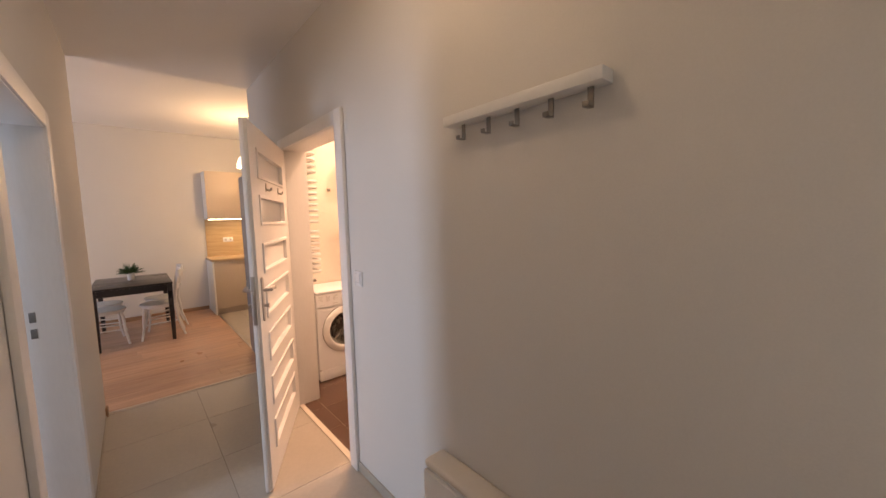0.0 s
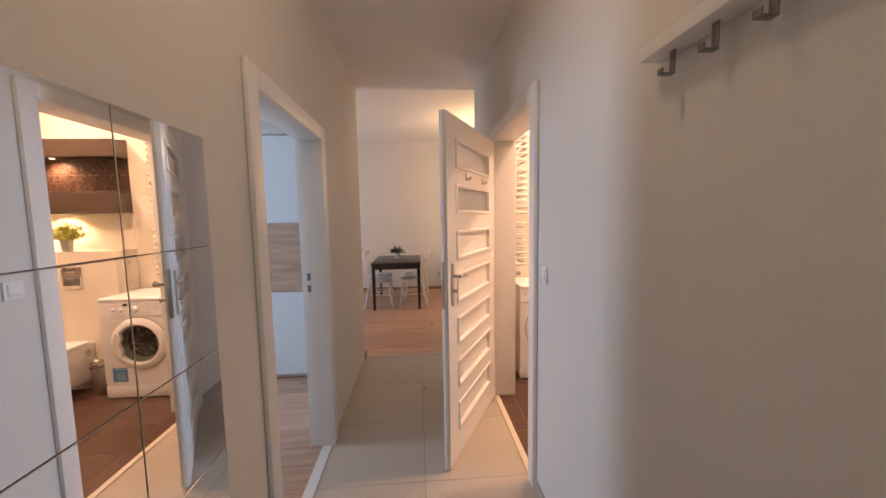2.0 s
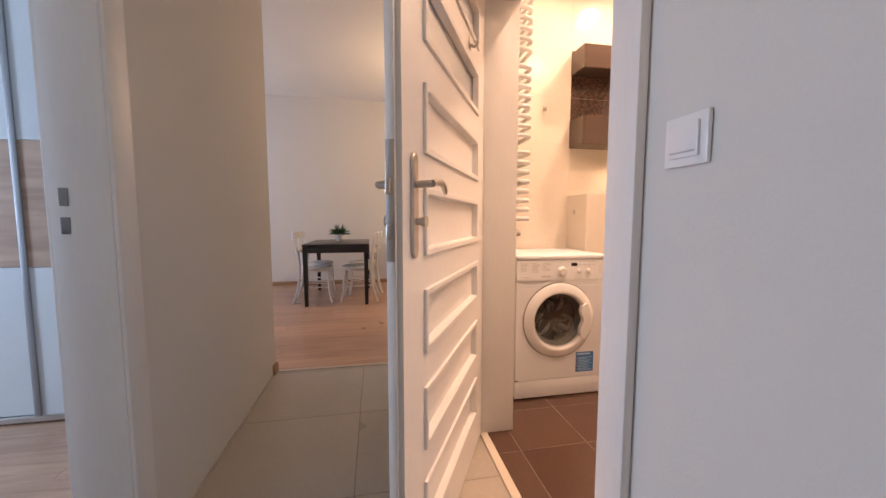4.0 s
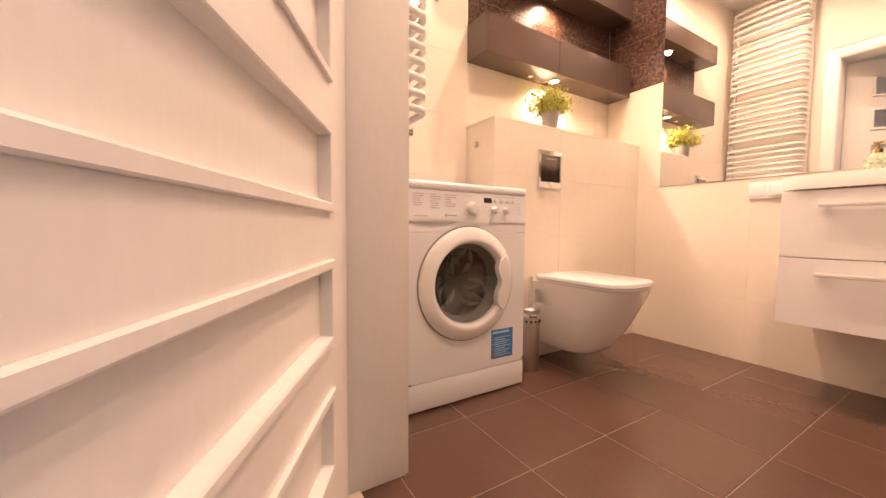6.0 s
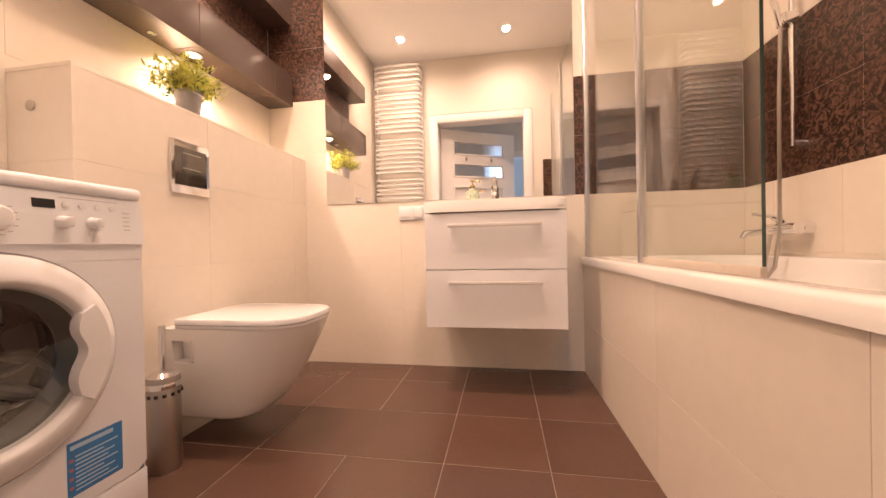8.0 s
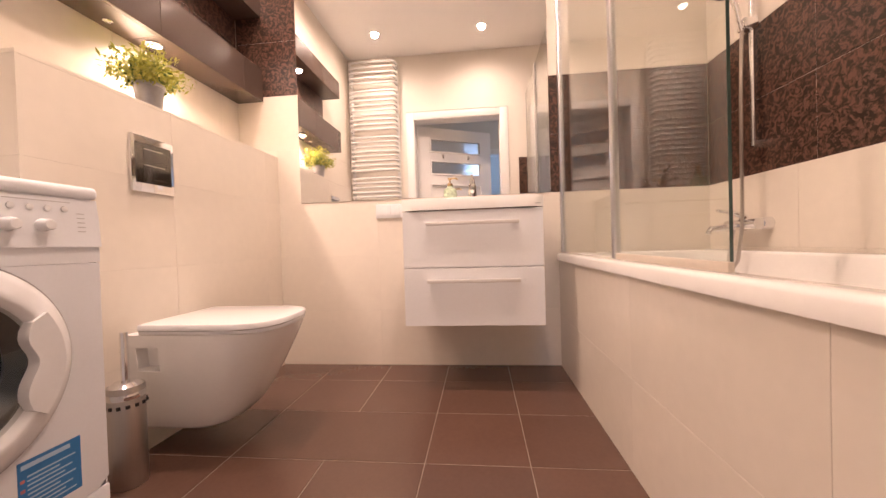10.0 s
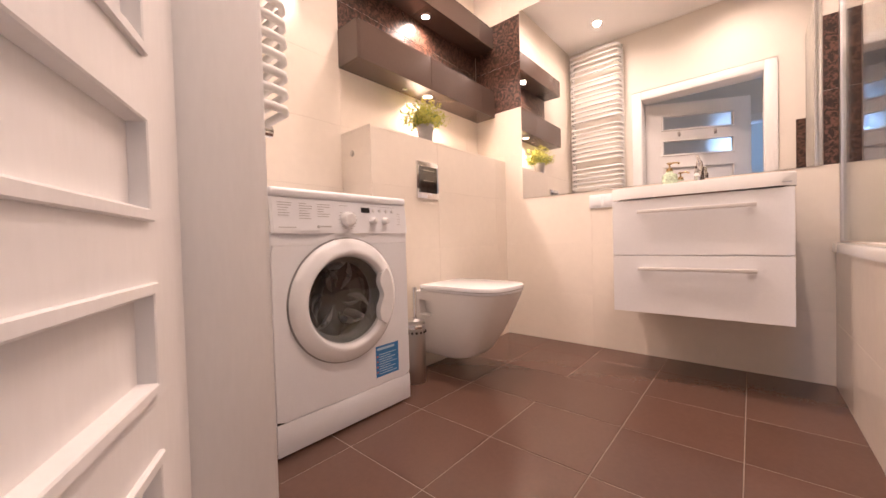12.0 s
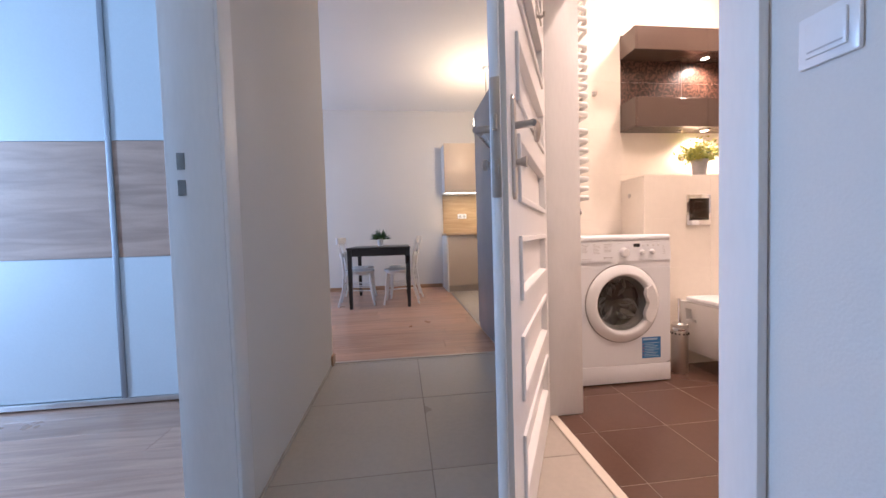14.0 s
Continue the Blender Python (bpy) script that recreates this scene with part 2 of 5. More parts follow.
BOWL_GLASS = sheet_glass("door_bowl_glass", (0.74, 0.76, 0.75), 0.10)
SCREEN_GLASS = sheet_glass("screen_glass", (0.965, 0.98, 0.955), 0.045)
GLASS_EDGE = mat("green_glass_edge", (0.06, 0.10, 0.085), 0.15, vary=0.1, scale=8, grain=60, bump=0)
FROST = glass("frosted_glass", 0.45)
LABEL_BLUE = mat("blue_sticker", (0.045, 0.21, 0.52), 0.4, vary=0.08, scale=20, grain=90, bump=0.002)
LABEL_PALE = mat("pale_print", (0.45, 0.62, 0.80), 0.5, vary=0.05, scale=20, grain=90, bump=0)
LABEL_RED = mat("red_print", (0.55, 0.18, 0.17), 0.5, vary=0.05, scale=20, grain=90, bump=0)
INK = mat("grey_print", (0.48, 0.48, 0.50), 0.6, vary=0.05, scale=20, grain=90, bump=0)
LEAF = mat("green_leaf", (0.13, 0.19, 0.04), 0.5, vary=0.3, scale=20, grain=60, bump=0.02)
LEAF_DARK = mat("dark_green_leaf", (0.035, 0.085, 0.025), 0.5, vary=0.3, scale=20, grain=60, bump=0.02)
# Brighter yellow paints the shelf spot's light into part of the leaves.
LEAF_SPOTLIT = mat("spotlit_leaf", (0.42, 0.42, 0.07), 0.5, vary=0.25, scale=20, grain=60, bump=0.02)
ZINC = mat("zinc_pot", (0.42, 0.42, 0.43), 0.42, metal=0.7, vary=0.12, scale=14, grain=60, bump=0.02)
SOIL = mat("soil", (0.05, 0.035, 0.025), 0.95, vary=0.3, scale=40, grain=160, bump=0.2)
SOAP_GREEN = mat("green_floral_print", (0.52, 0.62, 0.45), 0.25, vary=0.45, scale=60, grain=120, bump=0.002, coat=0.4)
GOLD = mat("brass_pump", (0.62, 0.46, 0.24), 0.25, metal=1, vary=0.06, scale=20, grain=80, bump=0)
HOOK_METAL = mat("dull_hook_metal", (0.26, 0.245, 0.23), 0.4, metal=1, vary=0.06, scale=20, grain=120, bump=0.002)
RUBBER = mat("clear_seal", (0.62, 0.55, 0.46), 0.5, vary=0.05, scale=20, grain=90, bump=0)
BULB = glow("lit_bulb", (1, 0.80, 0.55), 14)
SHADE = glow("lit_shade", (1, 0.80, 0.58), 3.2)
STRIP = glow("led_strip", (1, 0.82, 0.6), 9)


# ---- building helpers ----
def box(bm, x0, x1, y0, y1, z0, z1, bevel=0.0, seg=2):
    made = bmesh.ops.create_cube(bm, size=1)["verts"]
    for v in made:
        v.co = Vector((x0 + (v.co.x + .5) * (x1 - x0), y0 + (v.co.y + .5) * (y1 - y0), z0 + (v.co.z + .5) * (z1 - z0)))
    if bevel:
        edges = list({e for v in made for e in v.link_edges})
        bmesh.ops.bevel(bm, geom=edges, offset=bevel, segments=seg, profile=0.5, affect="EDGES")
    return bm


def cyl(bm, p, q, r, r2=None, n=16):
    """A round bar from p to q."""
    p, q = Vector(p), Vector(q)
    d = q - p
    m = Matrix.Translation((p + q) / 2) @ d.to_track_quat("Z", "Y").to_matrix().to_4x4()
    bmesh.ops.create_cone(bm, cap_ends=True, segments=n, radius1=r, radius2=r if r2 is None else r2, depth=d.length, matrix=m)
    return bm


def tube(bm, pts, r, n=8):
    """A bent round bar along a line of points."""
    pts = [Vector(p) for p in pts]
    rings, side = [], None
    for i, p in enumerate(pts):
        d = (pts[min(i + 1, len(pts) - 1)] - pts[max(i - 1, 0)]).normalized()
        if side is None:
            side = d.orthogonal().normalized()
        side = (side - d * side.dot(d)).normalized()
        up = d.cross(side)
        rr = r[i] if isinstance(r, (list, tuple)) else r
        rings.append([bm.verts.new(p + (side * math.cos(a) + up * math.sin(a)) * rr) for a in (2 * math.pi * k / n for k in range(n))])
    for a, b in zip(rings, rings[1:]):
        for k in range(n):
            bm.faces.new((a[k], a[(k + 1) % n], b[(k + 1) % n], b[k]))
    bm.faces.new(rings[0][::-1])
    bm.faces.new(rings[-1])
    return bm


def loft(bm, rings, closed=True, cap0=True, cap1=True):
    """Skin over rings of points of one length."""
    vs = [[bm.verts.new(p) for p in ring] for ring in rings]
    n = len(vs[0])
    for a, b in zip(vs, vs[1:]):
        for k in range(n if closed else n - 1):
            bm.faces.new((a[k], a[(k + 1) % n], b[(k + 1) % n], b[k]))
    if cap0:
        bm.faces.new(vs[0][::-1])
    if cap1:
        bm.faces.new(vs[-1])
    return bm


def lathe(bm, profile, centre=(0, 0, 0), n=32, axis="Z", caps=(True, True)):
    """Turn a line of (radius, height) about an upright axis, or about -y with axis 'Y'."""
    c = Vector(centre)
    rings = []
    for r, h in profile:
        ring = []
        for k in range(n):
            a = 2 * math.pi * k / n
            p = Vector((r * math.cos(a), r * math.sin(a), h)) if axis == "Z" else Vector((r * math.cos(a), -h, r * math.sin(a)))
            ring.append(c + p)
        rings.append(ring)
    return loft(bm, rings, True, caps[0], caps[1])


def bent(a, b, mid, n=8):
    """Points on a curve from a over mid to b."""
    a, b, mid = Vector(a), Vector(b), Vector(mid)
    return [(1 - s) ** 2 * a + 2 * s * (1 - s) * mid + s * s * b for s in (i / n for i in range(n + 1))]


def mesh_of(name, bm, material, smooth=None):
    bmesh.ops.recalc_face_normals(bm, faces=bm.faces)
    me = bpy.data.meshes.new(name)
    bm.to_mesh(me)
    bm.free()
    me.materials.append(material)
    if smooth:
        for p in me.polygons:
            p.use_smooth = True
        if smooth == 35 and len(me.polygons) > 6:
            # broad flat faces stay flat beside their rounded edges
            sizes = sorted(p.area for p in me.polygons)
            limit = 8 * sizes[len(sizes) // 2]
            for p in me.polygons:
                p.use_smooth = p.area < limit
        me.set_sharp_from_angle(angle=radians(smooth))
    return me


def part(name, bm, material, parent, label="", smooth=35):
    """One mesh under a thing or a part."""
    ob = new(name, mesh_of(name, bm, material, smooth))
    if parent:
        ob.parent = parent
        at = parent.matrix_basis.translation.copy()
        up = parent.parent
        while up:
            at += up.matrix_basis.translation
            up = up.parent
        if at.length:
            ob.data.transform(Matrix.Translation(-at))
    return tagged(ob, label)


def thing(name, label, category, at=(0, 0, 0), group="", kind=""):
    ob = new(name)
    ob.empty_display_size = 0.1
    ob.matrix_basis = Matrix.Translation(at)
    return tagged(ob, label, category, group, kind)


def setting(name, bm, material, label, category, smooth=None):
    return tagged(new(name, mesh_of(name, bm, material, smooth)), label, category, kind="structure")


B = bmesh.new

# ---- the large structure ----
DOOR_TOP, BED0, BED1, BED_TOP = 2.12, -1.42, -0.545, 2.02
bm = B()
box(bm, 0, WT, -3.9, -0.99, 0, CEIL)
box(bm, 0, WT, -0.99, 0.03, DOOR_TOP + 0.03, CEIL)
box(bm, 0, WT, 0.03, HALL_END, 0, CEIL)
wall_right = setting("wall_hall_right", bm, PAINT, "light grey painted hall wall with the bathroom doorway", "wall")
bm = B()
box(bm, HL - 0.12, HL, -3.9, BED0 - 0.03, 0, CEIL)
box(bm, HL - 0.12, HL, BED0 - 0.03, BED1 + 0.03, BED_TOP + 0.03, CEIL)
box(bm, HL - 0.12, HL, BED1 + 0.03, HALL_END, 0, CEIL)
wall_left = setting("wall_hall_left", bm, PAINT, "light grey painted hall wall with the bedroom doorway", "wall")
# The opening in this wall is added out of view for the end fill lamp.
bm = B()
for x0, x1, z0, z1 in ((HL - 0.12, -1.05, 0, CEIL), (-1.05, -0.2, 0, 1.0), (-1.05, -0.2, 2.2, CEIL), (-0.2, WT, 0, CEIL)):
    box(bm, x0, x1, -4.02, -3.9, z0, z1)
setting("wall_hall_entrance", bm, PAINT, "plain light grey wall with an added, unseen opening closing the hall", "wall")
setting("wall_living_far", box(B(), -4.5, 3.2, FAR, FAR + 0.12, 0, LIV_CEIL), PAINT, "light grey painted living room wall behind the table", "wall")
setting("wall_living_east", box(B(), 3.2, 3.32, HALL_END, FAR, 0, LIV_CEIL), PAINT, "plain light grey kitchen end wall", "wall")
setting("wall_bedroom_living", box(B(), -4.5, HL - 0.12, 0.92, HALL_END, 0, LIV_CEIL), PAINT, "plain light grey wall between bedroom and living room", "wall")
setting("wall_kitchen_bath", box(B(), WT, 3.2, BY + 0.1, HALL_END, 0, LIV_CEIL), PAINT, "plain light grey wall between kitchen and bathroom", "wall")
setting("wall_bedroom_south", box(B(), -4.5, HL - 0.12, -3.12, -3.0, 0, CEIL), PAINT, "plain light grey bedroom wall", "wall")
bm = B()
for y0, y1, z0, z1 in ((-3.0, -2.25, 0, LIV_CEIL), (-2.25, -0.78, 0, LIV_CEIL), (-0.78, -0.12, 0, 0.35), (-0.78, -0.12, 2.35, LIV_CEIL), (-0.12, 1.9, 0, LIV_CEIL),
                       (1.9, 3.9, 0, 0.95), (1.9, 3.9, 2.35, LIV_CEIL), (3.9, FAR, 0, LIV_CEIL)):
    box(bm, -4.5, -4.35, y0, y1, z0, z1)
setting("wall_windows", bm, PAINT, "light grey outer wall with two window openings", "wall")
setting("wall_bath_mirror", box(B(), BX + 0.0015, BX + 0.12, LONG_Y - 0.1, BY + 0.1, 0, CEIL), CREAM_GROUT, "bathroom end wall with cream tiles and mirror", "wall")
setting("wall_bath_shelves", box(B(), WT, BX + 0.0015, BY + 0.0015, BY + 0.1, 0, CEIL), CREAM_GROUT, "bathroom wall with cream tiles behind the shelves", "wall")
setting("wall_bath_long", box(B(), WT, BX + 0.0015, LONG_Y - 0.1, LONG_Y - 0.0015, 0, CEIL), CREAM_GROUT, "bathroom wall with cream and brown tiles along the tub", "wall")
bm = B()
box(bm, WT, WT + 0.006, LONG_Y, -1.055, 0, CEIL - 0.002)
box(bm, WT, WT + 0.006, -1.055, 0.095, 2.22, CEIL - 0.002)
box(bm, WT, WT + 0.006, 0.095, BY, 0, CEIL - 0.002)
setting("wall_bath_door", bm, CREAM_PAINT, "cream plaster on the bathroom side of the door wall", "wall")

setting("ceiling_hall", box(B(), HL, 0, -3.9, HALL_END, CEIL, CEIL + 0.25), CEIL_PAINT, "white painted hall ceiling", "ceiling")
setting("ceiling_bath", box(B(), WT, BX + 0.008, LONG_Y - 0.008, BY + 0.008, CEIL, CEIL + 0.1), CEIL_PAINT, "white painted bathroom ceiling", "ceiling")
setting("ceiling_bedroom", box(B(), -4.35, HL - 0.12, -3.0, 0.92, 2.84, 2.95), CEIL_PAINT, "white painted bedroom ceiling", "ceiling")
setting("ceiling_living", box(B(), -4.35, 3.2, HALL_END, FAR, LIV_CEIL, LIV_CEIL + 0.1), CEIL_PAINT, "white painted living room ceiling", "ceiling")

floor_hall = setting("floor_hall", box(B(), HL, 0, -3.9, HALL_END, -0.1, -0.0012), HALL_GROUT, "hall floor of large matt beige tiles", "floor")
floor_bath = setting("floor_bath", box(B(), 0, BX + 0.008, LONG_Y, BY + 0.008, -0.1, -0.0012), BROWN_GROUT, "bathroom floor of dark brown tiles with pale joints", "floor")
floor_living = setting("floor_living", box(B(), -4.35, 0.05, HALL_END, FAR, -0.1, -0.009), BLACKWOOD, "living room floor of reddish brown laminate planks", "floor")
floor_kitchen = setting("floor_kitchen", box(B(), 0.05, 3.2, HALL_END, FAR, -0.1, -0.0012), HALL_GROUT, "kitchen floor of beige tiles", "floor")
floor_bedroom = setting("floor_bedroom", box(B(), -4.35, HL, -3.0, 0.92, -0.1, -0.009), BLACKWOOD, "bedroom floor of brown laminate planks", "floor")

# thresholds and skirtings
setting("threshold_bath", box(B(), -0.012, 0.028, -0.96, 0, -0.005, 0.008, 0.003), mat("threshold_cream", (0.72, 0.64, 0.55), 0.35, vary=0.06, scale=12, grain=80), "cream strip on the bathroom threshold", "threshold")
setting("threshold_living", box(B(), HL, 0.04, HALL_END - 0.018, HALL_END + 0.012, -0.005, 0.006, 0.002), mat("threshold_metal", (0.60, 0.53, 0.46), 0.4, metal=0.5, vary=0.06, scale=12, grain=80), "narrow metal strip between tiles and laminate", "threshold")
setting("threshold_kitchen", box(B(), 0.035, 0.065, HALL_END + 0.012, 3.98, -0.005, 0.006, 0.002), ALU, "narrow pale strip between laminate and kitchen tiles", "threshold")
setting("threshold_bedroom", box(B(), HL - 0.06, HL + 0.002, BED0, BED1, -0.008, 0.005, 0.002), mat("pale_strip", (0.66, 0.64, 0.61), 0.4, vary=0.05, scale=10), "narrow pale strip on the bedroom threshold", "threshold")
bm = B()
box(bm, -0.011, 0, -3.9, -1.05, 0, 0.06, 0.002)
box(bm, -0.011, 0, 0.09, HALL_END, 0, 0.075, 0.002)
box(bm, HL, HL + 0.008, -3.9, BED0 - 0.1, 0, 0.014, 0.002)
box(bm, HL, HL + 0.008, BED1 + 0.1, HALL_END - 0.076, 0, 0.014, 0.002)
setting("baseboard_hall", bm, HALL_TILE, "low beige tile skirting in the hall", "baseboard")
bm = B()
box(bm, -4.35, -0.01, FAR - 0.015, FAR, 0, 0.065, 0.004)
box(bm, -4.35, HL - 0.12, HALL_END, HALL_END + 0.016, 0, 0.065, 0.004)
box(bm, HL - 0.12, HL + 0.016, HALL_END, HALL_END + 0.016, 0, 0.065, 0.004)
box(bm, HL, HL + 0.016, HALL_END - 0.075, HALL_END, 0, 0.075, 0.004)
setting("baseboard_living", bm, SKIRT_WOOD, "low brown wooden skirting in the living room", "baseboard")
setting("baseboard_bedroom", box(B(), -4.35, HL - 0.135, -3.0, -2.985, 0, 0.065, 0.004), SKIRT_WOOD, "low brown wooden skirting in the bedroom", "baseboard")


def window(name, y0, y1, z0=0.95, sashes=2):
    w = thing(name, "white framed window letting in daylight", "window", (-4.42, (y0 + y1) / 2, z0), kind="structure")
    bm = B()
    posts = [(y0, y0 + 0.07), (y1 - 0.07, y1)] + ([((y0 + y1) / 2 - 0.05, (y0 + y1) / 2 + 0.05)] if sashes == 2 else [])
    for a, b in posts:
        box(bm, -4.46, -4.39, a, b, z0, 2.35, 0.005)
    box(bm, -4.455, -4.395, y0 + 0.07, y1 - 0.07, z0, z0 + 0.07, 0.004)
    box(bm, -4.455, -4.395, y0 + 0.07, y1 - 0.07, 2.28, 2.35, 0.004)
    part("window_frame", bm, WHITE_LAC, w)
    posts.sort()
    for (_a, b), (c, _d) in zip(posts, posts[1:]):
        p = part("pane", box(B(), -4.43, -4.42, b, c, z0 + 0.07, 2.28), GLASS, w, "clear glass pane")
        p.visible_shadow = False
    part("window_sill", box(B(), -4.38, -4.3, y0 - 0.03, y1 + 0.03, z0 - 0.025, z0, 0.006), WHITE_LAC, w)


window("window_1", -0.78, -0.12, 0.35, 1)
window("window_2", 1.9, 3.9)


def door_frame(name, label, x0, x1, y0, y1, top, at, strike_y=None):
    """Lining through the wall with flat casings on both faces."""
    f = thing(name, label, "door frame", at, kind="structure")
    a, b = x0 - 0.012, x1 + 0.012
    part("lining", box(B(), a, b, y0 - 0.028, y0, 0, top + 0.028, 0.003), DOOR_WHITE, f)
    part("lining", box(B(), a, b, y1, y1 + 0.028, 0, top + 0.028, 0.003), DOOR_WHITE, f)
    part("lining", box(B(), a, b, y0, y1, top, top + 0.028, 0.003), DOOR_WHITE, f)
    for xa, xb in ((x0 - 0.024, x0 - 0.001), (x1 + 0.001, x1 + 0.022)):
        part("casing", box(B(), xa, xb, y0 - 0.092, y0 - 0.004, 0, top + 0.086, 0.004), DOOR_WHITE, f)
        part("casing", box(B(), xa, xb, y1 + 0.004, y1 + 0.092, 0, top + 0.086, 0.004), DOOR_WHITE, f)
        part("casing", box(B(), xa, xb, y0 - 0.004, y1 + 0.004, top + 0.004, top + 0.086, 0.004), DOOR_WHITE, f)
    return f


bath_frame = door_frame("door_frame_bath", "white lacquered bathroom door frame with flat casings", 0, WT, -0.96, 0, DOOR_TOP, (0.07, -0.48, 0))
part("rebate", box(B(), 0.03, 0.040, -0.96, -0.955, 0, DOOR_TOP, 0.002), RUBBER, bath_frame, "pale rubber door seal")
bed_frame = door_frame("door_frame_bedroom", "white lacquered bedroom door frame with steel keeps", HL - 0.12, HL, BED0, BED1, BED_TOP, (HL - 0.06, -0.98, 0))
for z0, z1 in ((1.13, 1.178), (1.055, 1.10)):
    part("keep_plate", box(B(), HL - 0.108, HL - 0.086, BED1 - 0.003, BED1 - 0.0005, z0, z1, 0.001), HOOK_METAL, bed_frame, "small steel lock keep")

# ---- bathroom door leaf, standing ajar ----
def door_leaf():
    leaf = thing("bathroom_door", "white panelled door with two frosted panes, standing ajar", "door")
    W, H0, H1, T = 0.985, 0.012, 2.112, 0.04
    U0, U1 = 0.17, 0.835
    rows = [(0.202, 0.355), (0.476, 0.627), (0.750, 0.897), (1.012, 1.166), (1.277, 1.428), (1.557, 1.708), (1.827, 1.973)]
    bm = B()
    box(bm, 0.004, U0, -T, 0, H0, H1)
    box(bm, U1, W, -T, 0, H0, H1)
    z = H0
    for a, b in rows + [(H1, None)]:
        box(bm, U0, U1, -T, 0, z, a)
        z = b
    part("leaf_frame", bm, DOOR_WHITE, leaf, smooth=None)
    for i, (a, b) in enumerate(rows):
        glazed = i > 4
        p = part("pane" if glazed else "panel", box(B(), U0, U1, -0.023, -0.017, a, b), FROST if glazed else DOOR_WHITE, leaf,
                 "frosted glass pane" if glazed else "", smooth=None)
        for side in (0, 1):
            bm = B()
            face = lambda y: y if side == 0 else -T - y
            ring = []
            for inset, y in ((-0.013, 0.0004), (-0.013, 0.006), (-0.011, 0.009), (0.003, 0.009), (0.006, 0.007), (0.009, -0.0168)):
                ring.append([Vector((u, face(y), z)) for u, z in ((U0 + inset, a + inset), (U1 - inset, a + inset), (U1 - inset, b - inset), (U0 + inset, b - inset))])
            loft(bm, ring, True, False, False)
            part("moulding", bm, DOOR_WHITE, p, smooth=None)
    # rounded rebate edge and lock
    part("edge_strip", box(B(), W + 0.0005, W + 0.012, -T + 0.004, -0.012, H0, H1, 0.005), DOOR_WHITE, leaf)
    bm = B()
    box(bm, W + 0.0125, W + 0.0155, -0.034, -0.012, 1.0, 1.27, 0.0012)
    lock = part("lock_plate", bm, STEEL, leaf, "grey steel lock face plate")
    part("latch", box(B(), W + 0.016, W + 0.028, -0.03, -0.018, 1.15, 1.185, 0.003), STEEL, lock)
    part("bolt", box(B(), W + 0.016, W + 0.019, -0.03, -0.018, 1.05, 1.085, 0.001), STEEL, lock)
    for s in (1, -1):
        y = 0.0005 if s == 1 else -T - 0.0005
        prof = []
        for k in range(24):
            a = 2 * math.pi * k / 24
            prof.append((0.92 + 0.018 * math.cos(a), 1.127 + (0.105 if math.sin(a) > 0 else -0.105) + 0.022 * math.sin(a)))
        bm = B()
        loft(bm, [[Vector((u, y + s * d, zz)) if d < 0.006 else Vector((0.92 + (u - 0.92) * 0.8, y + s * d, 1.127 + (zz - 1.127) * 0.98)) for u, zz in prof] for d in (0, 0.005, 0.008)])
        plate = part("handle_plate", bm, STEEL, leaf, "brushed steel handle plate")
        bm = B()
        cyl(bm, (0.92, y + s * 0.006, 1.179), (0.92, y + s * 0.05, 1.179), 0.009)
        tube(bm, bent((0.925, y + s * 0.05, 1.179), (0.80, y + s * 0.045, 1.166), (0.86, y + s * 0.058, 1.198)), [0.009, 0.0095, 0.0095, 0.009, 0.009, 0.0085, 0.008, 0.0075, 0.006], 10)
        part("lever", bm, STEEL, plate, "curved steel lever")
        bm = B()
        cyl(bm, (0.92, y + s * 0.006, 1.09), (0.92, y + s * 0.02, 1.09), 0.008)
        lathe(bm, [(0.008, 0), (0.014, 0.004), (0.014, 0.012), (0.006, 0.016)], (0.92, y + s * 0.02, 1.09), 16, "Y") if s == -1 else cyl(bm, (0.92, y + 0.02, 1.09), (0.92, y + 0.034, 1.09), 0.010, 0.014)
        part("thumb_turn", bm, STEEL, plate)
    for u in (0.325, 0.665):
        bm = B()
        box(bm, u - 0.013, u + 0.013, 0.0005, 0.004, 1.75, 1.80, 0.001)
        tube(bm, [(u, 0.004, 1.765), (u, 0.02, 1.757), (u, 0.03, 1.762), (u, 0.032, 1.775)], 0.006, 8)
        part("coat_hook", bm, STEEL, leaf, "small steel hook")
    leaf.matrix_basis = pose(-0.004, 0, 0, 0, 0, -117.8)


door_leaf()

# ---- hall things ----
def mirror_tiles():
    S = 0.311
    wallmirror = thing("wall_mirror", "square mirror tiles set edge to edge on the hall wall", "mirror", (HL, -1.785, 0.21))
    part("backing", box(B(), HL + 0.0005, HL + 0.0025, -1.785 - 2 * S, -1.785, 1.765 - 5 * S, 1.765), HOOK_METAL, wallmirror, "dark gap behind the mirror tiles")
    for c in range(2):
        for r in range(5):
            y1, z1 = -1.785 - c * S, 1.765 - r * S
            part("mirror_tile", box(B(), HL + 0.0027, HL + 0.006, y1 - S + 0.0012, y1 - 0.0012, z1 - S + 0.0012, z1 - 0.0012, 0.0012, 1), MIRROR, wallmirror, smooth=None)


mirror_tiles()


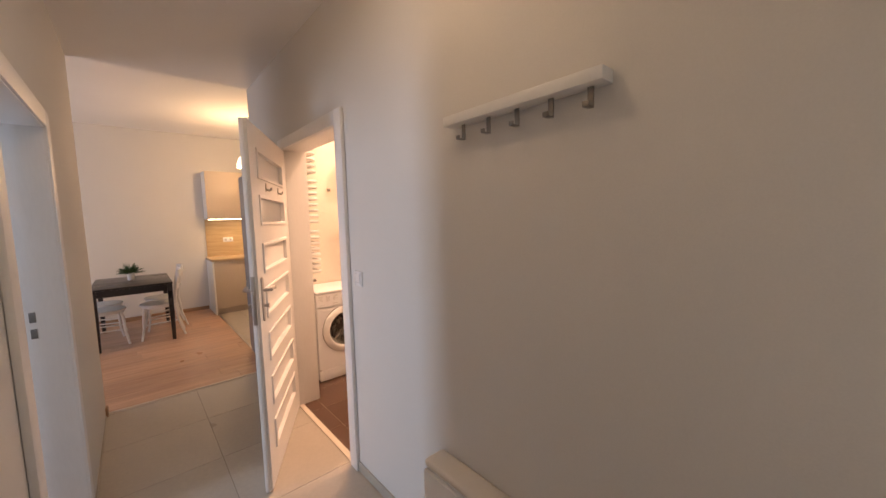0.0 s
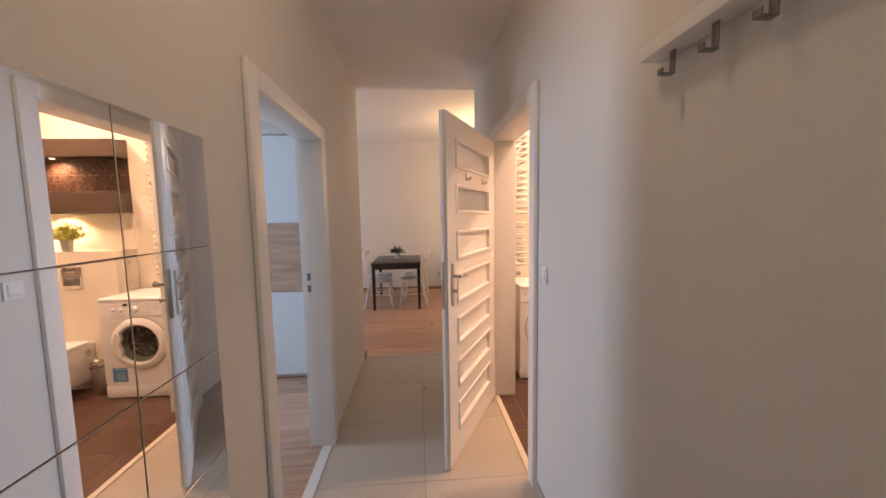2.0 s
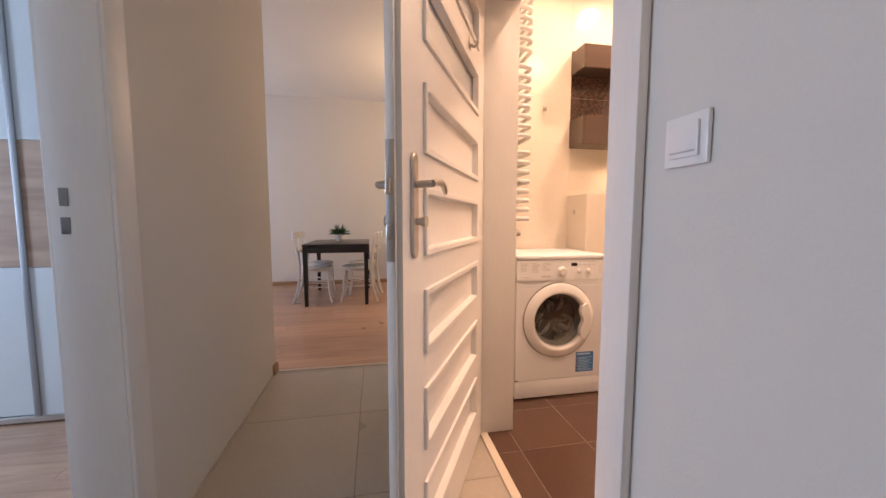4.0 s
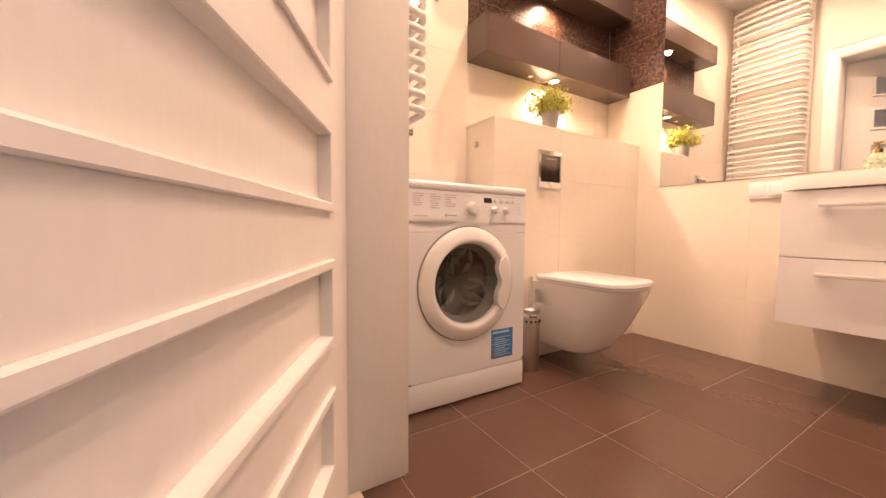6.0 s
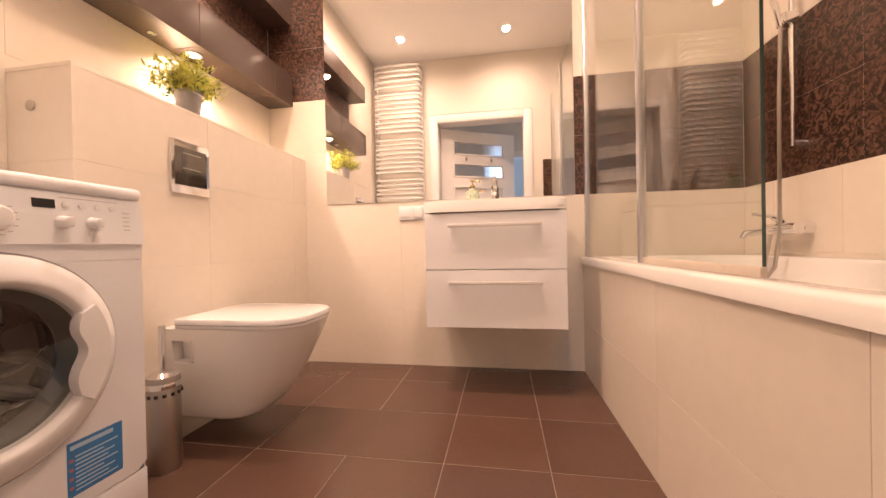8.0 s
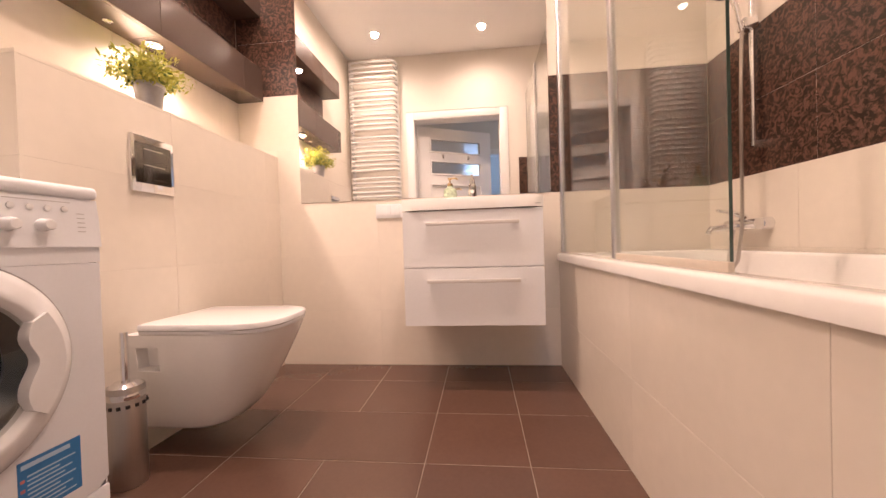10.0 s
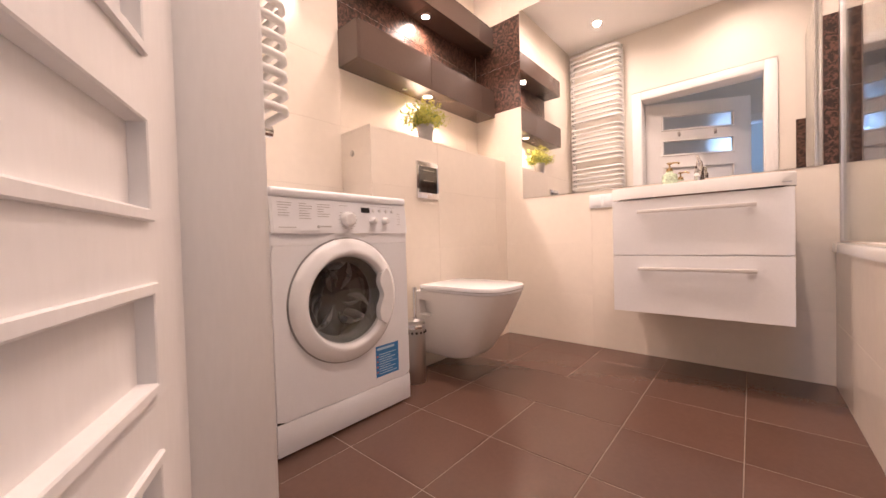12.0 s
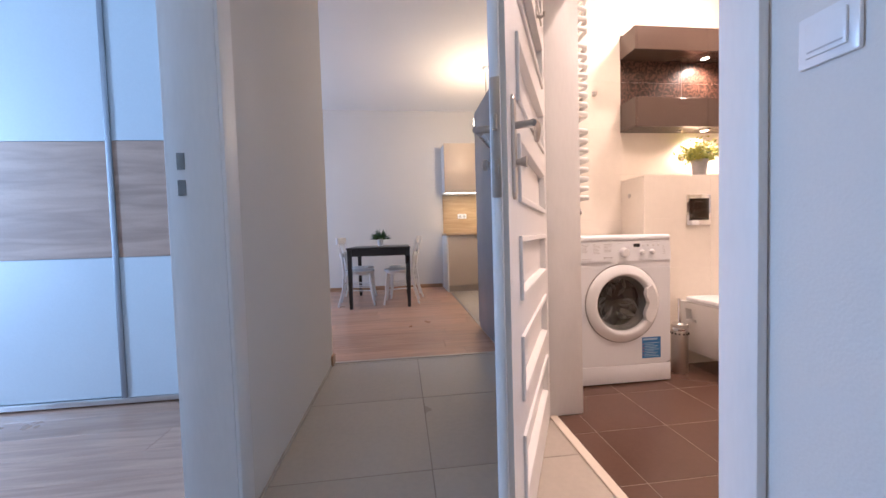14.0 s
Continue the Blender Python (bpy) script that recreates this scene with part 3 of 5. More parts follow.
def coat_rack():
    rack = thing("coat_rack", "white wall board with five steel coat hooks", "coat rack", (-0.03, -2.285, 1.9))
    board = part("board", box(B(), -0.062, -0.0005, -2.574, -1.977, 1.902, 1.937, 0.003), WHITE_LAC, rack)
    for y in (-2.052, -2.172, -2.29, -2.41, -2.528):
        bm = B()
        box(bm, -0.030, -0.027, y - 0.009, y + 0.009, 1.846, 1.9015, 0.001)
        box(bm, -0.056, -0.030, y - 0.009, y + 0.009, 1.846, 1.849, 0.001)
        box(bm, -0.059, -0.056, y - 0.009, y + 0.009, 1.846, 1.860, 0.001)
        part("hook", bm, HOOK_METAL, rack, "flat bent steel hook")


coat_rack()


def shoe_cabinet():
    c = thing("shoe_cabinet", "slim cream wall cabinet with rounded top edges", "cabinet", (-0.09, -2.4, 0.1))
    part("body", box(B(), -0.10, -0.0005, -2.9, -1.862, 0.12, 0.52), WHITE_LAC, c, smooth=None)
    part("top", box(B(), -0.108, -0.0005, -2.905, -1.857, 0.522, 0.555, 0.014, 4), mat("cream_board", (0.74, 0.68, 0.60), 0.45, vary=0.03, scale=5, grain=90), c, "cream rounded top board")
    for a, b in ((-2.895, -2.385), (-2.379, -1.866)):
        d = part("door", box(B(), -0.118, -0.101, a, b, 0.125, 0.515, 0.004), WHITE_LAC, c)


shoe_cabinet()


def light_switch(at, label, vertical=True):
    s = thing("light_switch", label, "switch", at)
    x, y, z = at
    part("frame", box(B(), x - 0.009, x - 0.0005, y - 0.043, y + 0.043, z - 0.043, z + 0.043, 0.003), GLOSS_WHITE, s)
    part("rocker", box(B(), x - 0.014, x - 0.0092, y - 0.029, y + 0.029, z - 0.029, z + 0.029, 0.002), GLOSS_WHITE, s)
    part("gap", box(B(), x - 0.0145, x - 0.0142, y - 0.025, y + 0.025, z - 0.0215, z - 0.0185), INK, s, "grey line on the rocker")


light_switch((0, -1.150, 1.228), "white square light switch beside the bathroom door")
light_switch((0, 0.55, 1.23), "white square light switch near the kitchen")


def ceiling_lamp():
    l = thing("ceiling_lamp", "small round white ceiling lamp, lit", "ceiling lamp", (-0.6, -2.05, CEIL))
    part("base", cyl(B(), (-0.6, -2.05, CEIL - 0.02), (-0.6, -2.05, CEIL), 0.06, n=32), WHITE_LAC, l)
    part("bulb", lathe(B(), [(0.012, 0), (0.018, -0.01), (0.03, -0.035), (0.03, -0.05), (0.015, -0.068), (0.004, -0.072)], (-0.6, -2.05, CEIL - 0.0205), 20), BULB, l, "lit bulb").visible_shadow = False


ceiling_lamp()

# ---- bedroom ----
PROFILE = mat("grey_profile", (0.30, 0.31, 0.33), 0.5, metal=0.6, vary=0.05, scale=5, grain=150, bump=0.003)


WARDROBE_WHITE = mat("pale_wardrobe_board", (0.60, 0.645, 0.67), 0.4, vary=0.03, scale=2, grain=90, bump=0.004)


def wardrobe():
    w = thing("wardrobe", "white sliding-door wardrobe with a grey oak band", "wardrobe", (-2.6, 0.7, 0))
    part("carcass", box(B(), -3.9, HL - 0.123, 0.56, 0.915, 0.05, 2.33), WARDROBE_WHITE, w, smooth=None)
    part("plinth", box(B(), -3.9, HL - 0.123, 0.575, 0.9, 0.0, 0.049), GREY_FRIDGE, w, "dark recessed plinth", smooth=None)
    part("top_track", box(B(), -3.9, HL - 0.123, 0.515, 0.558, 2.29, 2.33, 0.003), ALU, w)
    part("bottom_track", box(B(), -3.9, HL - 0.123, 0.53, 0.572, 0.012, 0.045, 0.003), ALU, w)
    for k, (a, b, y) in enumerate(((-2.31, HL - 0.14, 0.522), (-3.28, -2.27, 0.54), (-3.89, -3.24, 0.522))):
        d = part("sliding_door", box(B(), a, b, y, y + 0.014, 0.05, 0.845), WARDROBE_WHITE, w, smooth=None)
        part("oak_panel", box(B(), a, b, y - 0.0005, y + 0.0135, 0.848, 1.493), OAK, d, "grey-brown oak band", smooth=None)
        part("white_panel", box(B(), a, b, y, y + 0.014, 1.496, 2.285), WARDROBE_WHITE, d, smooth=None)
        part("profile", box(B(), a, a + 0.03, y - 0.012, y - 0.001, 0.05, 2.285, 0.004), PROFILE, d, "grey aluminium edge profile")
        part("profile", box(B(), b - 0.03, b, y - 0.012, y - 0.001, 0.05, 2.285, 0.004), PROFILE, d, "grey aluminium edge profile")


wardrobe()

# ---- bathroom: cistern box, shelves ----
def cistern_box():
    c = setting("trim_cistern_box", box(B(), 0.8815, BX, 0.5115, BY + 0.004, 0, 1.2685), CREAM_GROUT, "cream tiled half-height casing behind the toilet", "casing")
    return c


cistern = cistern_box()


def shelf(z0, z1, label):
    s = thing("wall_shelf", label, "shelf", (1.5, 0.67, z0))
    x0, x1, y0, y1 = 0.893, BX - 0.002, 0.587, BY - 0.002
    cut = [x0, 1.415, 1.94, x1]
    for a, b in zip(cut, cut[1:]):
        part("front_board", box(B(), a + 0.0008, b - 0.0008, y0, y0 + 0.016, z0, z1, 0.0012, 1), DARK_SHELF, s)
        part("bottom_board", box(B(), a + 0.0008, b - 0.0008, y0 + 0.0165, y1, z0, z0 + 0.016, 0.001, 1), DARK_SHELF, s)
        part("top_board", box(B(), a + 0.0008, b - 0.0008, y0 + 0.0165, y1, z1 - 0.016, z1, 0.001, 1), DARK_SHELF, s)
    part("end_board", box(B(), x0 - 0.0165, x0, y0, y1, z0, z1, 0.0012, 1), DARK_SHELF, s)


shelf(1.612, 1.806, "thick dark brown glossy box shelf above the cistern")
shelf(2.122, 2.275, "thick dark brown glossy box shelf near the ceiling")


def downlight(x, y, z, r, label, lit=True, group=""):
    d = thing("downlight", label, "downlight", (x, y, z), group)
    part("ring", lathe(B(), [(r, 0), (r, -0.004), (r * 0.74, -0.007), (r * 0.70, -0.003), (r * 0.70, 0)], (x, y, z - 0.0005), 32), CHROME, d, "chrome ring")
    lens = part("bulb", cyl(B(), (x, y, z - 0.004), (x, y, z - 0.0015), r * 0.68, n=24), BULB if lit else CHROME, d, "lit lamp face" if lit else "")
    lens.visible_shadow = False
    d.children[0].visible_shadow = False


for sx, sy, _share in SPOTS:
    downlight(sx, sy, CEIL, 0.038, "round recessed ceiling spotlight, lit", group="bathroom ceiling spots")
downlight(1.467, 0.672, 1.612, 0.036, "small round spotlight under the lower shelf, lit")
downlight(1.291, 0.694, 1.612, 0.016, "small unlit chrome button under the lower shelf", lit=False)
downlight(1.478, 0.679, 2.122, 0.036, "small round spotlight under the upper shelf, lit")


def blades(bm, centre, count, length, spread, width, seed, droop=0.3):
    """Narrow pointed leaves fanning out of a pot."""
    rnd = random.Random(seed)
    c = Vector(centre)
    for _ in range(count):
        a, tilt, ln = rnd.uniform(0, 6.283), rnd.uniform(0.05, 1.0) ** 0.7 * spread, length * rnd.uniform(0.55, 1.0)
        d = Vector((math.cos(a) * math.sin(tilt), math.sin(a) * math.sin(tilt), math.cos(tilt)))
        side = d.cross(Vector((rnd.uniform(-1, 1), rnd.uniform(-1, 1), 0.3))).normalized() * width * rnd.uniform(0.6, 1.2)
        base = c + Vector((math.cos(a), math.sin(a), 0)) * rnd.uniform(0, 0.025)
        pts = [base + d * ln * s + Vector((0, 0, -droop * ln * s * s * math.sin(tilt))) for s in (0, 0.4, 0.75, 1.0)]
        vs = []
        for p, w in zip(pts, (0.45, 1.0, 0.8, 0.06)):
            vs.append((bm.verts.new(p - side * w), bm.verts.new(p + side * w)))
        for (a0, a1), (b0, b1) in zip(vs, vs[1:]):
            bm.faces.new((a0, a1, b1, b0))
    return bm


def sprigs(bm, centre, stems, length, spread, leaf, seed):
    """Thin stems set with many small leaves."""
    rnd = random.Random(seed)
    c = Vector(centre)
    for _ in range(stems):
        a, tilt, ln = rnd.uniform(0, 6.283), rnd.uniform(0.0, 1.0) ** 0.6 * spread, length * rnd.uniform(0.6, 1.0)
        d = Vector((math.cos(a) * math.sin(tilt), math.sin(a) * math.sin(tilt), math.cos(tilt)))
        tip = c + d * ln + Vector((0, 0, -0.15 * ln * math.sin(tilt)))
        tube(bm, bent(c, tip, c + Vector((d.x * 0.2, d.y * 0.2, 1)) * ln * 0.5, 4), 0.0011, 4)
        for _k in range(9):
            s = rnd.uniform(0.35, 1.0)
            p = c.lerp(tip, s) + Vector([rnd.uniform(-1, 1) for _i in range(3)]) * 0.012
            o = Vector([rnd.uniform(-1, 1) for _i in range(3)]).normalized() * leaf * rnd.uniform(0.7, 1.3)
            w = o.cross(Vector((rnd.uniform(-1, 1), rnd.uniform(-1, 1), rnd.uniform(-1, 1)))).normalized() * leaf * 0.2
            q = [p, p + o * 0.5 + w, p + o, p + o * 0.5 - w]
            bm.faces.new([bm.verts.new(v) for v in q])
    return bm


def potted(at, label, pot_r, pot_h, leaf_build, leaf_mat, extra=None, pot_mat=None):
    x, y, z = at
    p = thing("potted_plant", label, "plant", at)
    r = pot_r
    part("pot", lathe(B(), [(r * 0.72, 0), (r * 0.76, 0.004), (r * 0.96, pot_h - 0.012), (r * 1.04, pot_h - 0.01), (r * 1.04, pot_h), (r * 0.93, pot_h), (r * 0.88, pot_h - 0.02)], (x, y, z + 0.0005), 28), pot_mat or ZINC, p)
    part("soil", cyl(B(), (x, y, z + pot_h - 0.025), (x, y, z + pot_h - 0.018), r * 0.87, n=20), SOIL, p)
    part("leaves", leaf_build((x, y, z + pot_h - 0.02)), leaf_mat, p, smooth=None)
    if extra:
        part("blossom_leaves", extra((x, y, z + pot_h - 0.02)), LEAF_SPOTLIT, p, "yellow-green leaves, brightened for the spotlight above", smooth=None)


potted((1.36, 0.60, 1.27), "small yellow-green plant in a ribbed zinc pot on the cistern ledge", 0.052, 0.115,
       lambda c: sprigs(B(), c, 45, 0.15, 1.15, 0.022, 3), LEAF, lambda c: sprigs(B(), c, 130, 0.19, 1.15, 0.026, 8))

# ---- bathroom: mirror, vanity ----
m = thing("bathroom_mirror", "large frameless wall mirror above the vanity", "mirror", (BX, -0.37, 0.985))
part("glass", box(B(), BX - 0.005, BX - 0.0005, -1.11, 0.368, 0.985, 2.31, 0.001, 1), MIRROR, m, smooth=None)


def vanity():
    v = thing("vanity_unit", "white gloss wall-hung vanity with two drawers", "vanity", (1.9, -0.665, 0.34))
    y0, y1 = -0.995, -0.341
    part("body", box(B(), 1.732, BX - 0.012, y0 + 0.002, y1 - 0.002, 0.325, 0.868), VANITY_WHITE, v, smooth=None)
    for a, b in ((0.325, 0.597), (0.601, 0.867)):
        d = part("drawer", box(B(), 1.712, 1.7315, y0, y1, a, b, 0.0018), VANITY_WHITE, v, smooth=None)
        h = b - 0.060
        bm = B()
        box(bm, 1.686, 1.700, -0.885, -0.455, h - 0.008, h + 0.008, 0.003)
        box(bm, 1.700, 1.7115, -0.872, -0.856, h - 0.004, h + 0.004)
        box(bm, 1.700, 1.7115, -0.484, -0.468, h - 0.004, h + 0.004)
        part("handle", bm, mat("pale_handle", (0.70, 0.68, 0.66), 0.38, metal=0.1, vary=0.04), d, "pale metal bar handle")
    # Dark strip paints the shade in the gap under the basin, with worn marks.
    part("edge_strip", box(B(), 1.713, 1.731, -0.80, -0.53, 0.8675, 0.8725), mat("worn_shaded_gap", (0.20, 0.13, 0.10), 0.8, vary=0.5, scale=30), v, "dark strip painting the gap's shade and worn marks under the basin")
    t = thing("washbasin", "white ceramic slab washbasin on the vanity", "washbasin", (1.9, -0.665, 0.872))
    x0, x1, ya, yb, za, zb = 1.703, BX - 0.012, y0 - 0.006, y1 + 0.006, 0.873, 0.928

    def ring(dx, dy, z, n=40):
        cx, cy, hx, hy = 1.88, (ya + yb) / 2, 0.15 - dx, 0.24 - dy
        pts = []
        for k in range(n):
            a = 2 * math.pi * (k + 0.5) / n
            c, s = math.cos(a), math.sin(a)
            e = 0.45
            pts.append(Vector((cx + hx * math.copysign(abs(c) ** e, c), cy + hy * math.copysign(abs(s) ** e, s), z)))
        return pts

    bm = B()
    outer = []
    n = 40
    for k in range(n):
        a = 2 * math.pi * (k + 0.5) / n
        c, s = math.cos(a), math.sin(a)
        q = max(abs(c), abs(s))
        outer.append(((x0 + x1) / 2 + (x1 - x0) / 2 * c / q, (ya + yb) / 2 + (yb - ya) / 2 * s / q))
    loft(bm, [[Vector((x, y, za)) for x, y in outer], [Vector((x, y, zb - 0.006)) for x, y in outer],
              [Vector((x + (0.004 if x < 1.9 else -0.004), y * 0.995, zb)) for x, y in outer],
              ring(0, 0, zb), ring(0.01, 0.01, zb - 0.012), ring(0.04, 0.05, za + 0.006)])
    part("slab", bm, CERAMIC, t)
    part("mark", box(B(), 1.7022, 1.7029, -0.985, -0.958, 0.884, 0.888), INK, t, "small grey printed mark", smooth=None)


vanity()


def basin_tap():
    t = thing("basin_tap", "chrome single-lever basin tap", "tap", (2.0, -0.672, 0.928))
    x, y, z = 2.0, -0.672, 0.9285
    part("body", lathe(B(), [(0.026, 0), (0.026, 0.006), (0.021, 0.012), (0.021, 0.095), (0.017, 0.105)], (x, y, z), 24), CHROME, t)
    part("spout", tube(B(), [(x - 0.015, y, z + 0.06), (x - 0.06, y, z + 0.072), (x - 0.105, y, z + 0.068), (x - 0.118, y, z + 0.05)], 0.011, 12), CHROME, t)
    part("lever", tube(B(), [(x, y, z + 0.1055), (x, y, z + 0.125), (x - 0.03, y, z + 0.132), (x - 0.075, y, z + 0.145)], [0.015, 0.014, 0.008, 0.006], 10), CHROME, t)


basin_tap()


def soap():
    s = thing("soap_dispenser", "green floral soap bottle with a brass pump", "soap dispenser", (1.93, -0.556, 0.928))
    x, y, z = 1.93, -0.556, 0.9285
    part("bottle", lathe(B(), [(0.03, 0), (0.034, 0.004), (0.035, 0.055), (0.031, 0.07), (0.016, 0.08), (0.015, 0.086)], (x, y, z), 28), SOAP_GREEN, s)
    bm = B()
    cyl(bm, (x, y, z + 0.0865), (x, y, z + 0.102), 0.015, 0.013, 20)
    cyl(bm, (x, y, z + 0.102), (x, y, z + 0.122), 0.004, n=10)
    box(bm, x - 0.011, x + 0.011, y - 0.011, y + 0.011, z + 0.122, z + 0.131, 0.003)
    tube(bm, [(x, y, z + 0.127), (x, y - 0.03, z + 0.128), (x, y - 0.043, z + 0.121)], 0.0042, 8)
    part("pump", bm, GOLD, s, "brass coloured pump")


soap()


def socket_pair(at, along, label, depth=0.01, n=2):
    s = thing("wall_socket", label, "socket", at)
    x, y, z = at
    if along == "y":
        part("plate", box(B(), x - depth, x - 0.0005, y - 0.08, y + 0.08, z - 0.042, z + 0.042, 0.003), GLOSS_WHITE, s)
        for c in (-0.038, 0.038):
            part("insert", box(B(), x - depth - 0.004, x - depth - 0.0002, y + c - 0.028, y + c + 0.028, z - 0.028, z + 0.028, 0.002), GLOSS_WHITE, s)
        part("lid", box(B(), x - depth - 0.012, x - depth - 0.0042, y - 0.068, y - 0.012, z - 0.03, z + 0.03, 0.003), GLOSS_WHITE, s)
    else:
        part("plate", box(B(), x - 0.08, x + 0.08, y - depth, y - 0.0005, z - 0.042, z + 0.042, 0.003), GLOSS_WHITE, s)
        for c in (-0.038, 0.038):
            part("insert", cyl(B(), (x + c, y - depth - 0.003, z), (x + c, y - depth - 0.0002, z), 0.022, n=20), INK, s, "grey socket well")


socket_pair((BX, -0.175, 0.916), "y", "white double socket with a flap beside the vanity")

# ---- bathroom: washing machine ----
def washing_machine():
    X0, X1, Y0, Y1, H = 0.292, 0.879, 0.285, 0.735, 0.885
    w = thing("washing_machine", "white front-loading washing machine with a round dark door", "washing machine", (0.586, 0.51, 0))
    part("side_panel", box(B(), X0, X0 + 0.004, Y0 + 0.006, Y1, 0.02, 0.853), ENAMEL, w, smooth=None)
    part("side_panel", box(B(), X1 - 0.004, X1, Y0 + 0.006, Y1, 0.02, 0.853), ENAMEL, w, smooth=None)
    part("back_panel", box(B(), X0 + 0.004, X1 - 0.004, Y1 - 0.004, Y1, 0.02, 0.853), ENAMEL, w, smooth=None)
    part("base_tray", box(B(), X0 + 0.004, X1 - 0.004, Y0 + 0.006, Y1 - 0.004, 0.02, 0.024), DARK, w, smooth=None)
    part("top_rail", box(B(), X0 + 0.004, X1 - 0.004, Y0 + 0.006, Y1 - 0.004, 0.729, 0.853), ENAMEL, w, smooth=None)
    part("top", box(B(), X0 - 0.001, X1 + 0.001, Y0 - 0.006, Y1, 0.8535, H, 0.012, 3), ENAMEL, w)
    fx0, fx1, fz0, fz1, cx, cz, n = X0 + 0.001, X1 - 0.001, 0.1145, 0.6935, 0.570, 0.485, 96
    edge, hole = [], []
    for i in range(n):
        a = 2 * math.pi * i / n
        c, q = math.cos(a), math.sin(a)
        t = min(((fx1 if c > 0 else fx0) - cx) / c if abs(c) > 1e-6 else 9, ((fz1 if q > 0 else fz0) - cz) / q if abs(q) > 1e-6 else 9)
        edge.append((cx + c * t, cz + q * t))
        hole.append((cx + 0.17 * c, cz + 0.17 * q))
    bm = B()
    loft(bm, [[Vector((x, Y0 + 0.0055, z)) for x, z in edge], [Vector((x, Y0, z)) for x, z in edge], [Vector((cx + (x - cx) * 0.992, Y0 - 0.002, cz + (z - cz) * 0.992)) for x, z in edge],
              [Vector((x, Y0 - 0.002, z)) for x, z in hole], [Vector((x, Y0 + 0.02, z)) for x, z in hole]], True, False, False)
    part("front_panel", bm, ENAMEL, w, smooth=None)
    k = part("kick_panel", box(B(), X0 + 0.001, X1 - 0.001, Y0 - 0.002, Y0 + 0.0055, 0.008, 0.1132, 0.002), ENAMEL, w)
    for fx in (X0 + 0.05, X1 - 0.05):
        for fy in (Y0 + 0.05, Y1 - 0.05):
            part("foot", cyl(B(), (fx, fy, 0), (fx, fy, 0.0195), 0.02, n=12), DARK, w, "black rubber foot")
    # leaning control panel
    bm = B()
    sec = [(Y0 + 0.0055, 0.7335), (Y0 - 0.009, 0.7335), (Y0 - 0.004, 0.80), (Y0 + 0.002, 0.8525), (Y0 + 0.0055, 0.8525)]
    loft(bm, [[Vector((x, y, z)) for y, z in sec] for x in (X0 + 0.001, X1 - 0.001)])
    panel = part("control_panel", bm, ENAMEL, w, smooth=None)
    face = lambda z: Y0 - 0.009 + (z - 0.7335) * (0.005 / 0.0665) if z < 0.8 else Y0 - 0.004 + (z - 0.8) * 0.115

    def onpanel(name, x0, x1, z0, z1, material, d=0.001, parent=panel, label=""):
        bm = B()
        f = lambda x, z, o: Vector((x, face(z) - o, z))
        loft(bm, [[f(x0, z0, -0.001), f(x1, z0, -0.001), f(x1, z1, -0.001), f(x0, z1, -0.001)], [f(x0, z0, d), f(x1, z0, d), f(x1, z1, d), f(x0, z1, d)]])
        return part(name, bm, material, parent, label, smooth=None)

    drawer = onpanel("detergent_drawer", X0 + 0.008, X0 + 0.232, 0.742, 0.846, ENAMEL, 0.0025, w, "detergent drawer front with grey print")
    for c, (xa, rows) in enumerate(((X0 + 0.026, 6), (X0 + 0.098, 7), (X0 + 0.165, 6))):
        rnd = random.Random(c)
        for r in range(rows):
            z = 0.834 - r * 0.0085
            onpanel("print_line", xa, xa + rnd.uniform(0.022, 0.052), z, z + 0.0024, INK, 0.0029, drawer)
    onpanel("print_line", X0 + 0.026, X0 + 0.085, 0.752, 0.7545, INK, 0.0029, drawer)
    onpanel("print_line", X0 + 0.172, X0 + 0.215, 0.755, 0.760, INK, 0.0029, drawer)
    part("drawer_grip", lathe(B(), [(0.0, 0.0), (0.0052, 0.001), (0.0052, 0.002), (0.0, 0.003)], (X0 + 0.165, face(0.757) - 0.001, 0.757), 12, "Y"), INK, drawer)
    for x, z, r in ((X0 + 0.289, 0.786, 0.026), (X0 + 0.403, 0.784, 0.0135), (X0 + 0.464, 0.784, 0.0135)):
        part("knob", lathe(B(), [(r * 1.12, 0), (r * 1.12, 0.004), (r, 0.008), (r * 0.92, 0.020), (r * 0.75, 0.024), (r * 0.3, 0.025)], (x, face(z), z), 24, "Y"), GLOSS_WHITE, panel, "white turning knob")
    for a in range(-6, 7):
        an = radians(90 + a * 22)
        x, z = X0 + 0.289 + 0.037 * math.cos(an), 0.786 - 0.037 * math.sin(an)
        if 0.745 < z < 0.845:
            onpanel("dial_mark", x - 0.004, x + 0.004, z - 0.0009, z + 0.0009, INK, 0.0006)
    onpanel("display", X0 + 0.352, X0 + 0.392, 0.814, 0.834, DARK, 0.0012, panel, "small dark display")
    for i in range(4):
        x = X0 + 0.411 + i * 0.033
        part("button", lathe(B(), [(0.007, 0), (0.007, 0.003), (0.004, 0.004)], (x, face(0.824), 0.824), 14, "Y"), GLOSS_WHITE, panel)
    onpanel("print_line", X0 + 0.40, X0 + 0.525, 0.840, 0.8415, INK, 0.0006)
    for i in range(5):
        onpanel("print_line", X0 + 0.535, X0 + 0.552, 0.77 + i * 0.011, 0.772 + i * 0.011, INK, 0.0006)
    onpanel("print_line", X0 + 0.255, X0 + 0.29, 0.836, 0.8375, INK, 0.0006)
    # strip under the panel, scooped out below the detergent drawer
    bm = B()
    rings = []
